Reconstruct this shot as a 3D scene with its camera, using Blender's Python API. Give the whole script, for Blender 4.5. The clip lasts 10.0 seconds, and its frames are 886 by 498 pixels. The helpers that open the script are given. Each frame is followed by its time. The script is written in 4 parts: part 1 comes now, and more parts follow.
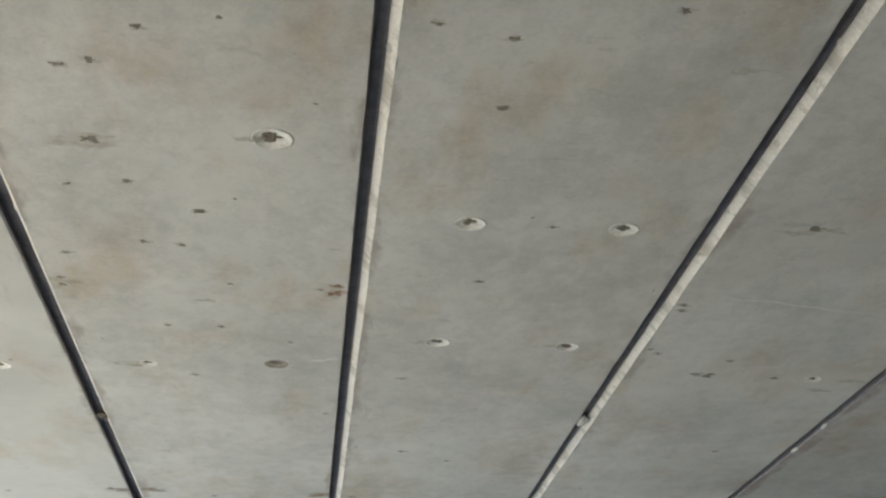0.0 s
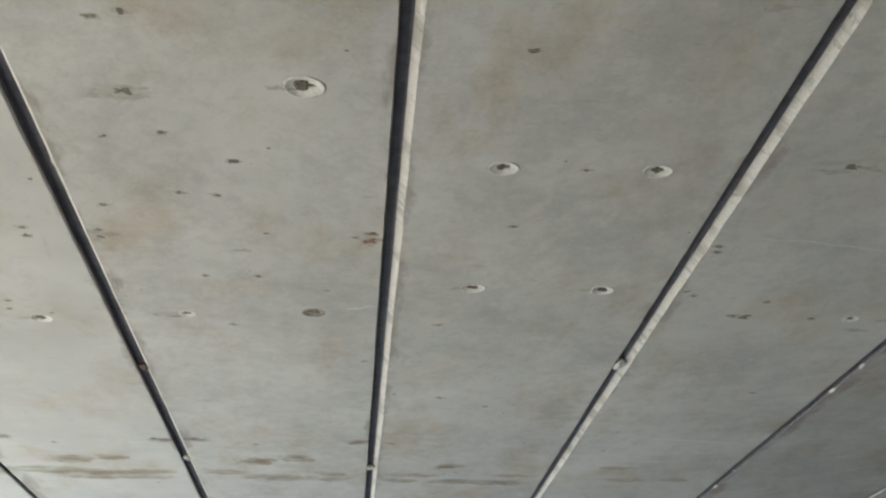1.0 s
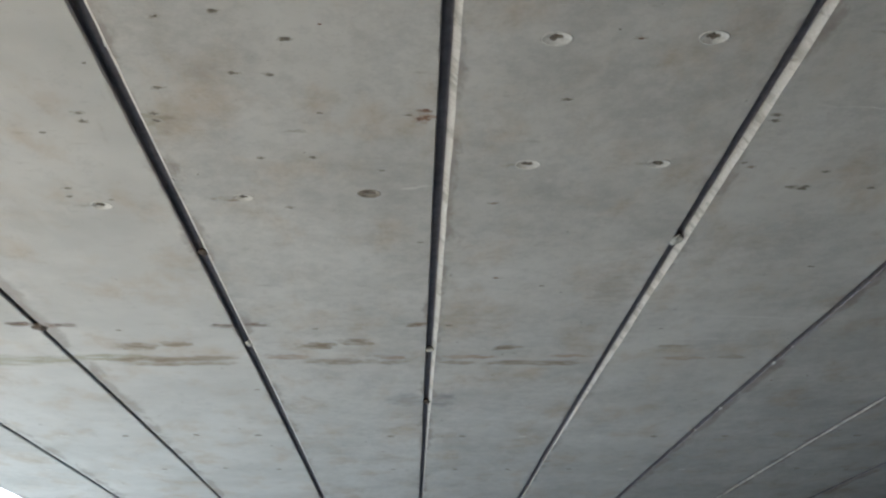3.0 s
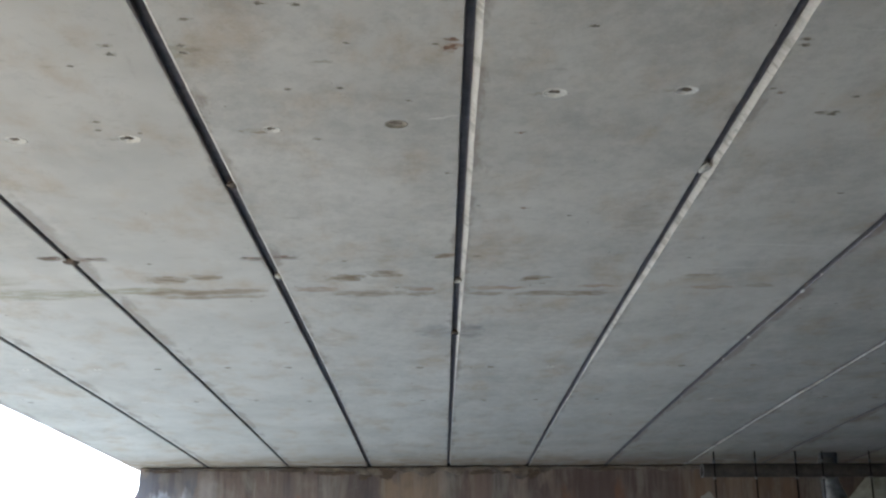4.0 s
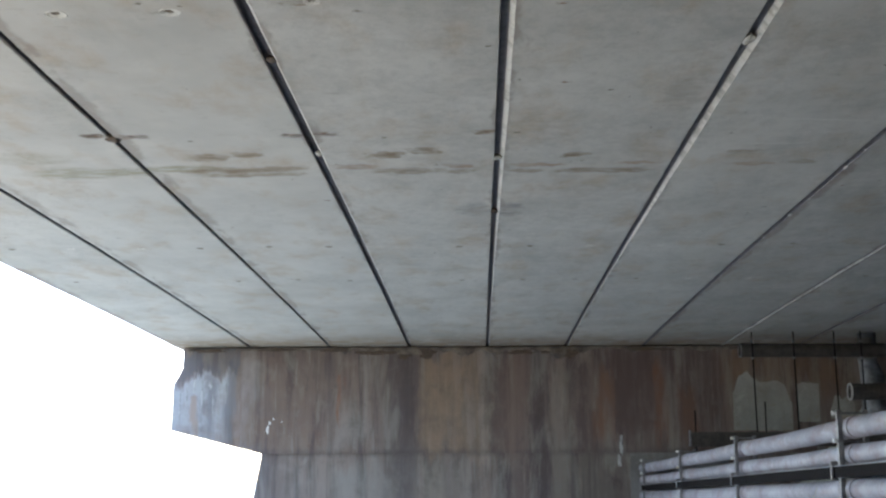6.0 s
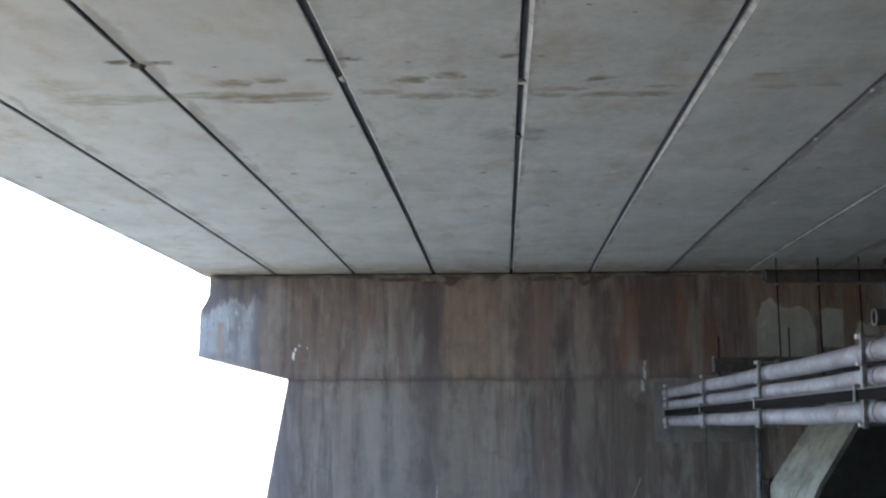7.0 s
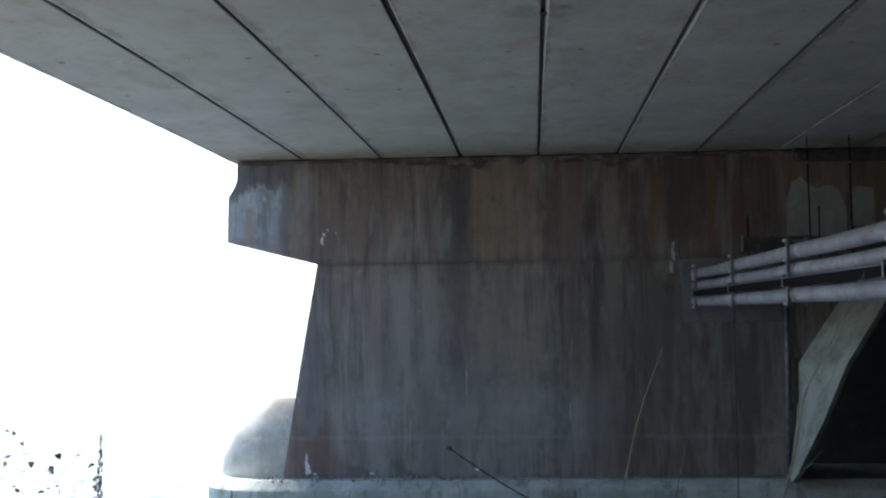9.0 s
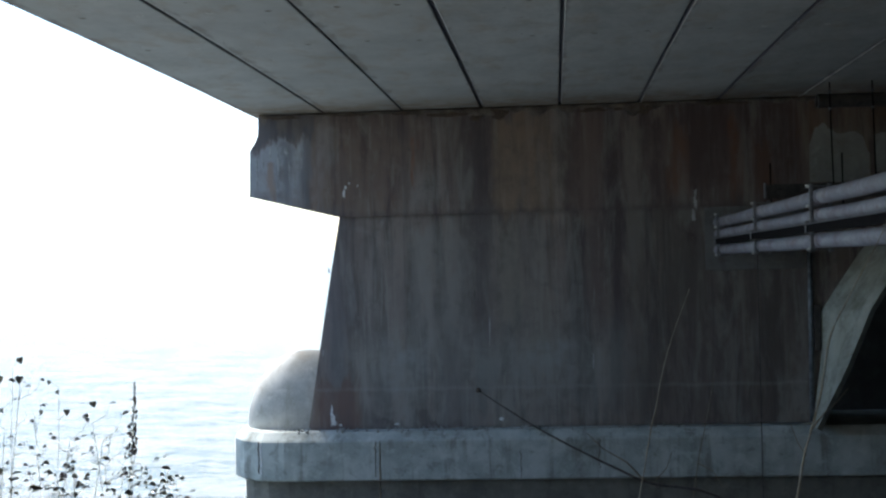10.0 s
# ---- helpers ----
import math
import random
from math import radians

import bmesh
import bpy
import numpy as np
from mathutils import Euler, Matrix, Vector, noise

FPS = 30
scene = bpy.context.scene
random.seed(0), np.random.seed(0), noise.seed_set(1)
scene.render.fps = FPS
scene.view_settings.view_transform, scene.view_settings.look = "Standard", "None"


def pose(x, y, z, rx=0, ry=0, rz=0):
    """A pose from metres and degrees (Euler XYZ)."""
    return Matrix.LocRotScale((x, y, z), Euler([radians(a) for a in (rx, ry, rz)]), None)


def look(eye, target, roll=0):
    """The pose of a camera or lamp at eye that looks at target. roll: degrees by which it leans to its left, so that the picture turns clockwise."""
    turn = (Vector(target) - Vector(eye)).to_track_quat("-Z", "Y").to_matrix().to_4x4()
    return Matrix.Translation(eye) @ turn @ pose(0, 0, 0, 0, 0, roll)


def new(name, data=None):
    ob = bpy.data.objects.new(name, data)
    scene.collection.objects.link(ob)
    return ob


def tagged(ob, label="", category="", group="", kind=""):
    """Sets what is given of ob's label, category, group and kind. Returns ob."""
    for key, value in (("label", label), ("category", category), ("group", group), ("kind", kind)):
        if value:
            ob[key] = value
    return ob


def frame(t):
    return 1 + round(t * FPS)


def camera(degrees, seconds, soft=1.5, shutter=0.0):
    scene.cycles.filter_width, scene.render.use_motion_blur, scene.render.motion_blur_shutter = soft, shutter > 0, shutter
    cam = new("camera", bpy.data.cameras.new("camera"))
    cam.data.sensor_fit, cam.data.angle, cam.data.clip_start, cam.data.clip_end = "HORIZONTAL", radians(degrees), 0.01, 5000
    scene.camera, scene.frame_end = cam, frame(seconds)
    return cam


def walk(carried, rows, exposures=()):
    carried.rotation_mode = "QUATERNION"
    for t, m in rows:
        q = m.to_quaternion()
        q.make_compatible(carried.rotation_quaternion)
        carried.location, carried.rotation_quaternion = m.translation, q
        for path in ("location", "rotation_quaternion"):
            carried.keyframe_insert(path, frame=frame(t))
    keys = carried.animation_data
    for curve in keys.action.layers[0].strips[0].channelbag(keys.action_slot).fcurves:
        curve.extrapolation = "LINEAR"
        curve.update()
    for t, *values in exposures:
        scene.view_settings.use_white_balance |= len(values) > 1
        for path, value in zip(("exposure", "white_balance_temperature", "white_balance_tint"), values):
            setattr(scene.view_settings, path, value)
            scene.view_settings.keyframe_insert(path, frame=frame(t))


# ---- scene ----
cam = camera(37.4, 10.0, 2.4)
PATH = [
    (0, (-0.131, 0.185, 4.207), (0.044, 1.993, 5.044), 0.7),
    (0.5, (-0.128, 0.177, 4.195), (0.02, 2.004, 4.995), 0.6),
    (1, (-0.129, 0.18, 4.187), (-0.004, 2.023, 4.954), 0.3),
    (1.5, (-0.121, 0.184, 4.172), (-0.013, 2.042, 4.904), 0.0),
    (2, (-0.124, 0.191, 4.155), (-0.039, 2.066, 4.847), -0.2),
    (2.5, (-0.125, 0.197, 4.142), (-0.058, 2.088, 4.793), -0.1),
    (3.8, (-0.149, 0.215, 4.108), (-0.137, 2.141, 4.649), -0.4),
    (4, (-0.143, 0.199, 4.105), (-0.137, 2.131, 4.622), -0.4),
    (4.5, (-0.141, 0.21, 4.082), (-0.144, 2.155, 4.548), -0.5),
    (5, (-0.141, 0.211, 4.071), (-0.159, 2.164, 4.5), -0.4),
    (5.5, (-0.149, 0.21, 4.061), (-0.182, 2.17, 4.456), -0.3),
    (7, (-0.162, 0.17, 4.015), (-0.252, 2.153, 4.254), -0.2),
    (7.5, (-0.159, 0.198, 4.002), (-0.258, 2.185, 4.203), -0.5),
    (8, (-0.165, 0.196, 3.989), (-0.274, 2.187, 4.146), -0.7),
    (8.5, (-0.152, 0.187, 3.963), (-0.276, 2.18, 4.07), -0.7),
    (9, (-0.135, 0.216, 3.976), (-0.272, 2.21, 4.042), -0.8),
    (9.5, (-0.15, 0.188, 3.948), (-0.301, 2.182, 3.977), -1.1),
    (10, (-0.154, 0.178, 3.95), (-0.324, 2.171, 3.945), -1.5),
]
EXPOSURES = [(0.0, 3.6, 6980, 11.5), (1.2, 3.55, 6850, 12), (2.5, 3.3, 6680, 13), (4.5, 3.24, 6520, 15), (5.5, 3.18, 6500, 15), (7.5, 2.66, 6360, 15), (8.5, 2.1, 6220, 12), (10.0, 1.28, 6150, 10.5)]
walk(cam, [(t, look(eye, target, roll)) for t, eye, target, roll in PATH], EXPOSURES)

import itertools
from mathutils import geometry
# ---------------- world and light ----------------
SUN_EL, SUN_AZ = 66, -22          # degrees; azimuth from +y towards +x
world = bpy.data.worlds.new("sky_world")
scene.world = world
world.use_nodes = True
wn = world.node_tree
sky = wn.nodes.new("ShaderNodeTexSky")
sky.sky_type = "NISHITA"
sky.sun_disc = False
sky.sun_elevation = radians(SUN_EL)
sky.sun_rotation = radians(SUN_AZ)
sky.air_density, sky.dust_density, sky.ozone_density = 1.0, 0.7, 1.0
wn.nodes["Background"].inputs["Strength"].default_value = 0.15
wn.links.new(sky.outputs["Color"], wn.nodes["Background"].inputs["Color"])
sun = new("sun", bpy.data.lights.new("sun", "SUN"))
sun.data.energy, sun.data.angle, sun.data.color = 5.0, radians(20), (1.0, 0.95, 0.88)
d_sun = Vector((math.sin(radians(SUN_AZ)) * math.cos(radians(SUN_EL)),
                math.cos(radians(SUN_AZ)) * math.cos(radians(SUN_EL)), math.sin(radians(SUN_EL))))
sun.matrix_world = look(d_sun * 60, (0, 0, 0))

# ---------------- sizes of the bridge ----------------
W = 1.22            # width of one beam
EDGE = -4.95        # outer edge of the deck
FACE = 20.6         # front of the pier
WATER = -0.3
Y0, Y1 = -2.5, 41.0


def soffit(y):
    """Underside of the beams: a slight camber that falls towards the pier."""
    if y < 9:
        return 6.2
    return 6.2 - 0.1 * min(1.0, (y - 9) / 11.6) ** 2


# ---------------- material helpers ----------------
class Nodes:
    def __init__(self, name):
        self.mat = bpy.data.materials.new(name)
        self.mat.use_nodes = True
        self.nt = self.mat.node_tree
        self.bsdf = self.nt.nodes["Principled BSDF"]
        self.co = self.nt.nodes.new("ShaderNodeTexCoord").outputs["Object"]

    def link(self, a, b):
        self.nt.links.new(a, b)

    def put(self, socket, v):
        if isinstance(v, bpy.types.NodeSocket):
            self.link(v, socket)
        else:
            socket.default_value = v

    def mapped(self, scale, loc=(0, 0, 0)):
        n = self.nt.nodes.new("ShaderNodeMapping")
        n.inputs["Scale"].default_value = scale
        n.inputs["Location"].default_value = loc
        self.link(self.co, n.inputs["Vector"])
        return n.outputs["Vector"]

    def noise(self, scale, detail=4, rough=0.55, vec=None, distort=0.0):
        n = self.nt.nodes.new("ShaderNodeTexNoise")
        n.inputs["Scale"].default_value = scale
        n.inputs["Detail"].default_value = detail
        n.inputs["Roughness"].default_value = rough
        n.inputs["Distortion"].default_value = distort
        self.link(vec or self.co, n.inputs["Vector"])
        return n.outputs["Fac"]

    def voronoi(self, scale, vec=None):
        n = self.nt.nodes.new("ShaderNodeTexVoronoi")
        n.inputs["Scale"].default_value = scale
        self.link(vec or self.co, n.inputs["Vector"])
        return n.outputs["Distance"]

    def step(self, fac, lo, hi, a=0.0, b=1.0):
        n = self.nt.nodes.new("ShaderNodeMapRange")
        n.interpolation_type = "SMOOTHSTEP"
        for key, v in (("Value", fac), ("From Min", lo), ("From Max", hi), ("To Min", a), ("To Max", b)):
            self.put(n.inputs[key], v)
        return n.outputs["Result"]

    def math(self, op, a, b=0.0):
        n = self.nt.nodes.new("ShaderNodeMath")
        n.operation = op
        self.put(n.inputs[0], a)
        self.put(n.inputs[1], b)
        return n.outputs[0]

    def mix(self, fac, a, b, how="MIX"):
        n = self.nt.nodes.new("ShaderNodeMix")
        n.data_type = "RGBA"
        n.blend_type = how
        self.put(n.inputs[0], fac)
        self.put(n.inputs[6], (*a, 1) if isinstance(a, tuple) else a)
        self.put(n.inputs[7], (*b, 1) if isinstance(b, tuple) else b)
        return n.outputs[2]

    def axis(self, which):
        n = self.nt.nodes.new("ShaderNodeSeparateXYZ")
        self.link(self.co, n.inputs[0])
        return n.outputs[which]

    def bump(self, height, strength=0.3, distance=0.01):
        n = self.nt.nodes.new("ShaderNodeBump")
        n.inputs["Strength"].default_value = strength
        n.inputs["Distance"].default_value = distance
        self.link(height, n.inputs["Height"])
        self.link(n.outputs["Normal"], self.bsdf.inputs["Normal"])

    def done(self, color, rough=0.85, metal=0.0):
        self.put(self.bsdf.inputs["Base Color"], (*color, 1) if isinstance(color, tuple) else color)
        self.put(self.bsdf.inputs["Roughness"], rough)
        self.bsdf.inputs["Metallic"].default_value = metal
        return self.mat


def beam_concrete():
    m = Nodes("beam_concrete")
    big, mid, fine = m.noise(0.9, 4), m.noise(4.0, 4, 0.55), m.noise(60, 4, 0.7)
    streak = m.noise(1.0, 4, 0.55, m.mapped((2.4, 1.0, 1.0)), 0.5)
    col = m.mix(m.step(big, 0.3, 0.7), (0.44, 0.425, 0.385), (0.54, 0.52, 0.475))
    col = m.mix(m.step(mid, 0.35, 0.8, 0.0, 0.35), col, (0.61, 0.59, 0.54))
    col = m.mix(m.step(streak, 0.45, 0.8, 0.0, 0.3), col, (0.31, 0.295, 0.26))
    brown = m.noise(1.6, 5, 0.65, m.mapped((1.6, 0.8, 1.0), (3.1, 5.7, 0.0)), 0.15)
    col = m.mix(m.step(brown, 0.48, 0.72, 0.0, 0.55), col, (0.40, 0.305, 0.2))
    # soft stains soaked into the concrete: x, y, half width, half length, strength, colour
    y = m.axis(1)
    warp = m.nt.nodes.new("ShaderNodeTexNoise")
    warp.inputs["Scale"].default_value = 8.0
    warp.inputs["Detail"].default_value = 5.0
    warp.inputs["Roughness"].default_value = 0.7
    m.link(m.co, warp.inputs["Vector"])
    bent = m.nt.nodes.new("ShaderNodeVectorMath")
    bent.operation = "MULTIPLY_ADD"
    m.link(warp.outputs["Color"], bent.inputs[0])
    bent.inputs[1].default_value = (0.34, 0.20, 0.0)
    m.link(m.co, bent.inputs[2])
    ragged = m.step(m.noise(13.0, 5, 0.72, m.mapped((0.45, 1.5, 1.0), (3, 1, 0))), 0.38, 0.58, 0.35, 1.0)
    DK, BR, OR, GY, GN = (0.12, 0.08, 0.055), (0.235, 0.175, 0.11), (0.30, 0.17, 0.09), (0.235, 0.225, 0.22), (0.27, 0.24, 0.15)
    damp_line_west = (
        (-1.99, 8.80, 0.17, 0.13, 0.75, BR), (-1.73, 8.73, 0.12, 0.09, 0.7, BR), (-2.2, 9.12, 0.34, 0.12, 0.6, GN), (-1.88, 9.24, 0.38, 0.17, 0.75, BR),
        (-1.56, 9.14, 0.20, 0.10, 0.6, BR), (-1.5, 9.30, 0.13, 0.07, 0.45, BR), (-3.02, 9.22, 0.40, 0.2, 0.5, GN), (-2.62, 9.20, 0.20, 0.12, 0.55, GN),
        (-3.2, 8.8, 0.3, 0.2, 0.3, GN),)
    damp_line_middle = (
        (-0.766, 8.76, 0.14, 0.11, 0.75, BR), (-0.514, 8.65, 0.13, 0.10, 0.7, BR), (-0.98, 9.10, 0.20, 0.09, 0.45, OR), (-0.66, 9.24, 0.30, 0.12, 0.6, BR),
        (-0.28, 9.10, 0.13, 0.07, 0.5, OR), (-0.28, 9.26, 0.11, 0.08, 0.5, BR),)
    damp_line_east = (
        (0.25, 9.08, 0.22, 0.06, 0.6, OR), (0.18, 9.26, 0.13, 0.06, 0.55, BR), (0.50, 8.80, 0.07, 0.08, 0.75, BR), (0.55, 9.26, 0.16, 0.09, 0.65, BR),
        (0.86, 9.26, 0.26, 0.09, 0.7, BR), (0.96, 9.04, 0.15, 0.06, 0.55, OR), (1.62, 8.75, 0.12, 0.06, 0.5, BR), (1.75, 9.1, 0.2, 0.06, 0.4, OR),
        (2.08, 9.05, 0.14, 0.07, 0.5, BR),)
    loose_marks = (
        (-0.18, 10.6, 0.15, 0.3, 0.55, GY), (0.10, 10.6, 0.13, 0.3, 0.6, GY), (-2.57, 8.21, 0.09, 0.07, 0.8, DK), (-2.37, 8.24, 0.11, 0.06, 0.95, DK),
        (-1.12, 8.20, 0.10, 0.07, 0.95, DK), (-0.97, 5.90, 0.10, 0.05, 0.6, BR), (-0.10, 8.19, 0.10, 0.06, 0.85, BR), (-1.32, 8.25, 0.10, 0.06, 0.85, DK),
        (1.02, 7.4, 0.12, 0.4, 0.25, BR), (-0.10, 4.94, 0.05, 0.06, 0.6, OR), (-1.16, 5.0, 0.06, 0.08, 0.4, GN), (-0.92, 3.82, 0.12, 0.06, 0.35, BR),
        (1.5, 4.13, 0.10, 0.04, 0.35, GY),)
    for sx, sy, rx, ry, amount, tint in itertools.chain(damp_line_west, damp_line_middle, damp_line_east, loose_marks):
        q = m.nt.nodes.new("ShaderNodeMapping")
        q.vector_type = "TEXTURE"
        q.inputs["Location"].default_value = (sx + 0.17, sy + 0.10, 0.0)
        q.inputs["Scale"].default_value = (rx, ry, 1000.0)
        m.link(bent.outputs[0], q.inputs["Vector"])
        far = m.nt.nodes.new("ShaderNodeVectorMath")
        far.operation = "LENGTH"
        m.link(q.outputs["Vector"], far.inputs[0])
        col = m.mix(m.math("MULTIPLY", m.step(far.outputs["Value"], 0.55, 1.15, min(1.0, amount * 1.35), 0.0), ragged), col, tint)
    # rusty damp marks that seep out of the joints here and there
    near = m.math("ABSOLUTE", m.math("SUBTRACT", m.math("FRACT", m.math("ADD", m.math("DIVIDE", m.axis(0), W), 20.5)), 0.5))
    seep = m.noise(1.0, 5, 0.68, m.mapped((5.0, 1.5, 1.0), (6, 2, 0)), 0.3)
    seep = m.step(m.math("ADD", seep, m.step(near, 0.0, 0.11, 0.16, -0.12)), 0.54, 0.72, 0.0, 0.6)
    col = m.mix(seep, col, (0.25, 0.20, 0.165))
    off2 = m.math("ABSOLUTE", m.math("SUBTRACT", y, 20.3))
    col = m.mix(m.math("MULTIPLY", m.step(off2, 0.0, 1.5, 0.75, 0.0), m.step(mid, 0.3, 0.6, 0.35, 1.0)), col, (0.27, 0.19, 0.115))
    pit = m.step(m.voronoi(26, m.mapped((1, 1, 1))), 0.035, 0.075, 1.0, 0.0)
    pick = m.step(m.noise(3.3, 2), 0.52, 0.62)
    pit = m.math("MULTIPLY", pit, pick)
    smear = m.step(m.noise(6.5, 6, 0.75, m.mapped((0.8, 2.2, 1.0), (1, 7, 0)), 0.3), 0.60, 0.70, 0.0, 0.28)
    col = m.mix(smear, col, (0.24, 0.195, 0.14))
    col = m.mix(m.math("MULTIPLY", pit, 0.8), col, (0.12, 0.085, 0.06))
    info = m.nt.nodes.new("ShaderNodeObjectInfo")
    # object colour carries the beam tone, with the light falloff across the deck
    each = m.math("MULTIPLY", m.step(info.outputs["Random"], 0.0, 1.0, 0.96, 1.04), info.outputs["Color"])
    cloud = m.noise(2.6, 6, 0.65, m.mapped((1.0, 0.45, 1.0), (8, 3, 0)))
    each = m.math("MULTIPLY", each, m.step(cloud, 0.3, 0.7, 0.90, 1.06))
    mott = m.noise(13, 5, 0.7, m.mapped((1.0, 0.8, 1.0), (2, 9, 0)))
    each = m.math("MULTIPLY", each, m.step(mott, 0.3, 0.7, 0.90, 1.07))
    tone = m.math("MULTIPLY", each, m.step(fine, 0.2, 0.8, 0.92, 1.06))
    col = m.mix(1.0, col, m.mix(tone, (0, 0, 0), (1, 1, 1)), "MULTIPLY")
    m.bump(m.math("SUBTRACT", m.math("ADD", mid, m.math("MULTIPLY", fine, 0.4)), pit), 0.16, 0.006)
    return m.done(col, m.step(mid, 0.3, 0.7, 0.75, 0.92))


def pier_concrete(name, dark=1.0, rusty=1.0):
    m = Nodes(name)
    red_ = 1.05 if rusty > 1 else 1.01
    g = lambda r, gg, b: (r * dark * red_, gg * dark, b * dark * 0.97)
    # streaks that wander as they run down, broken up by blotches
    wide = m.noise(1.0, 4, 0.6, m.mapped((0.9, 0.9, 0.22)), 0.6)
    thin = m.noise(1.0, 4, 0.6, m.mapped((3.4, 3.4, 0.30), (2, 0, 0)), 0.35)
    wisp = m.noise(1.0, 5, 0.65, m.mapped((2.4, 2.4, 0.55), (7, 0, 3)), 0.5)
    blot, spot, fine = m.noise(0.8, 6, 0.65), m.noise(3.2, 6, 0.72, None, 0.4), m.noise(30, 5, 0.7)
    grit = m.noise(11.0, 6, 0.75, m.mapped((1.0, 1.0, 0.6), (5, 1, 2)))
    col = m.mix(m.step(wide, 0.3, 0.7), g(0.148, 0.114, 0.105), g(0.25, 0.205, 0.178))
    col = m.mix(m.step(thin, 0.45, 0.62, 0.0, 0.85), col, g(0.09, 0.07, 0.066))
    col = m.mix(m.step(blot, 0.50 - 0.06 * (rusty - 1), 0.74, 0.0, 0.3 + 0.2 * min(1.0, rusty)), col, g(0.21, 0.15, 0.10))
    red = m.noise(1.0, 5, 0.62, m.mapped((1.5, 1.5, 0.5), (11, 4, 2)), 0.5)
    col = m.mix(m.step(red, 0.56 - 0.08 * (rusty - 1), 0.76, 0.0, 0.45 * min(1.0, rusty)), col, g(0.19, 0.10, 0.06))
    col = m.mix(m.step(wisp, 0.48, 0.68, 0.0, 0.65), col, g(0.30, 0.295, 0.275))
    drip = m.noise(1.0, 5, 0.68, m.mapped((10.0, 10.0, 0.75), (4, 2, 1)), 0.25)
    col = m.mix(m.step(drip, 0.53, 0.64, 0.0, 0.5), col, g(0.29, 0.275, 0.245))
    col = m.mix(m.step(drip, 0.36, 0.46, 0.5, 0.0), col, g(0.085, 0.07, 0.066))
    col = m.mix(m.step(spot, 0.52, 0.72, 0.0, 0.45), col, g(0.095, 0.085, 0.08))
    col = m.mix(m.step(spot, 0.30, 0.46, 0.3, 0.0), col, g(0.27, 0.255, 0.23))
    col = m.mix(m.step(grit, 0.52, 0.75, 0.0, 0.3), col, g(0.28, 0.265, 0.245))
    col = m.mix(m.step(grit, 0.3, 0.46, 0.25, 0.0), col, g(0.075, 0.066, 0.064))
    edge = m.math("MULTIPLY", m.math("SUBTRACT", m.noise(2.2, 5, 0.65, m.mapped((1.6, 1.6, 0.4))), 0.5), 1.5)
    side = m.math("MULTIPLY", m.math("SUBTRACT", m.noise(2.6, 5, 0.65, m.mapped((1.0, 1.0, 0.22), (1, 3, 5))), 0.5), 0.55)
    xx = m.math("ADD", m.axis(0), side)
    zz = m.math("ADD", m.axis(2), edge)
    broken = m.step(m.math("ADD", m.math("MULTIPLY", wisp, 0.6), m.math("MULTIPLY", spot, 0.4)), 0.38, 0.62)

    def panel(lo, hi, low, high, amount, soft=0.14):
        """A patch of colour between two heights and two sides, with ragged edges."""
        a = m.math("MULTIPLY", m.step(xx, lo - soft, lo + soft), m.step(xx, hi - soft, hi + soft, 1.0, 0.0))
        b = m.math("MULTIPLY", m.step(zz, low - 2 * soft, low + 2 * soft), m.step(zz, high - soft, high + soft, 1.0, 0.0))
        return m.math("MULTIPLY", m.math("MULTIPLY", a, b), m.step(broken, 0.0, 1.0, amount, amount * 0.4))

    # runs under the leaking joints, a tide wash low down, lime at the open end; light falloff put in as paler left,
    # darker right
    open_end = (
        # first row: lime streaks, boosted to carry the brighter light at this end
        (-4.95, -4.05, 4.5, 5.66, 0.75, (0.42, 0.44, 0.45), 0.1), (-4.66, -4.58, 4.6, 5.3, 0.6, (0.30, 0.17, 0.09), 0.03),
        (-4.42, -4.3, 4.5, 5.6, 0.6, (0.13, 0.13, 0.14), 0.05), (-4.15, -4.0, 4.5, 5.9, 0.6, (0.10, 0.10, 0.11), 0.05),
        # first row: dark bluish band along the top of the cap end
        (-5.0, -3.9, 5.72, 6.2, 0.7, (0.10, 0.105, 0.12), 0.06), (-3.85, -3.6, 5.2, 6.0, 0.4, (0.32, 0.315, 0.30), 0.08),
        (-2.33, -2.24, 4.9, 5.6, 0.8, (0.24, 0.10, 0.055), 0.03), (-2.5, -2.36, 4.6, 6.0, 0.45, (0.11, 0.095, 0.095), 0.06),)
    cap_middle = (
        (-1.08, -0.12, 4.5, 6.0, 0.75, (0.285, 0.205, 0.14), 0.08), (-0.10, 0.03, 4.4, 6.0, 0.7, (0.33, 0.285, 0.235), 0.05),
        (0.08, 0.62, 4.4, 6.0, 0.6, (0.18, 0.125, 0.105), 0.1),)
    cap_rust = (
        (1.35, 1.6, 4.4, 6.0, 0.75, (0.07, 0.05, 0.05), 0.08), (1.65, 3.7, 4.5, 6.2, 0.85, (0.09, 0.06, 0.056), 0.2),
        (1.72, 1.95, 4.6, 5.7, 0.65, (0.23, 0.12, 0.07), 0.08), (2.5, 2.75, 4.6, 5.9, 0.65, (0.20, 0.09, 0.05), 0.08),
        (2.95, 3.2, 4.7, 5.6, 0.45, (0.18, 0.09, 0.05), 0.08), (3.6, 5.5, 5.45, 6.0, 0.55, (0.19, 0.115, 0.06), 0.12),)
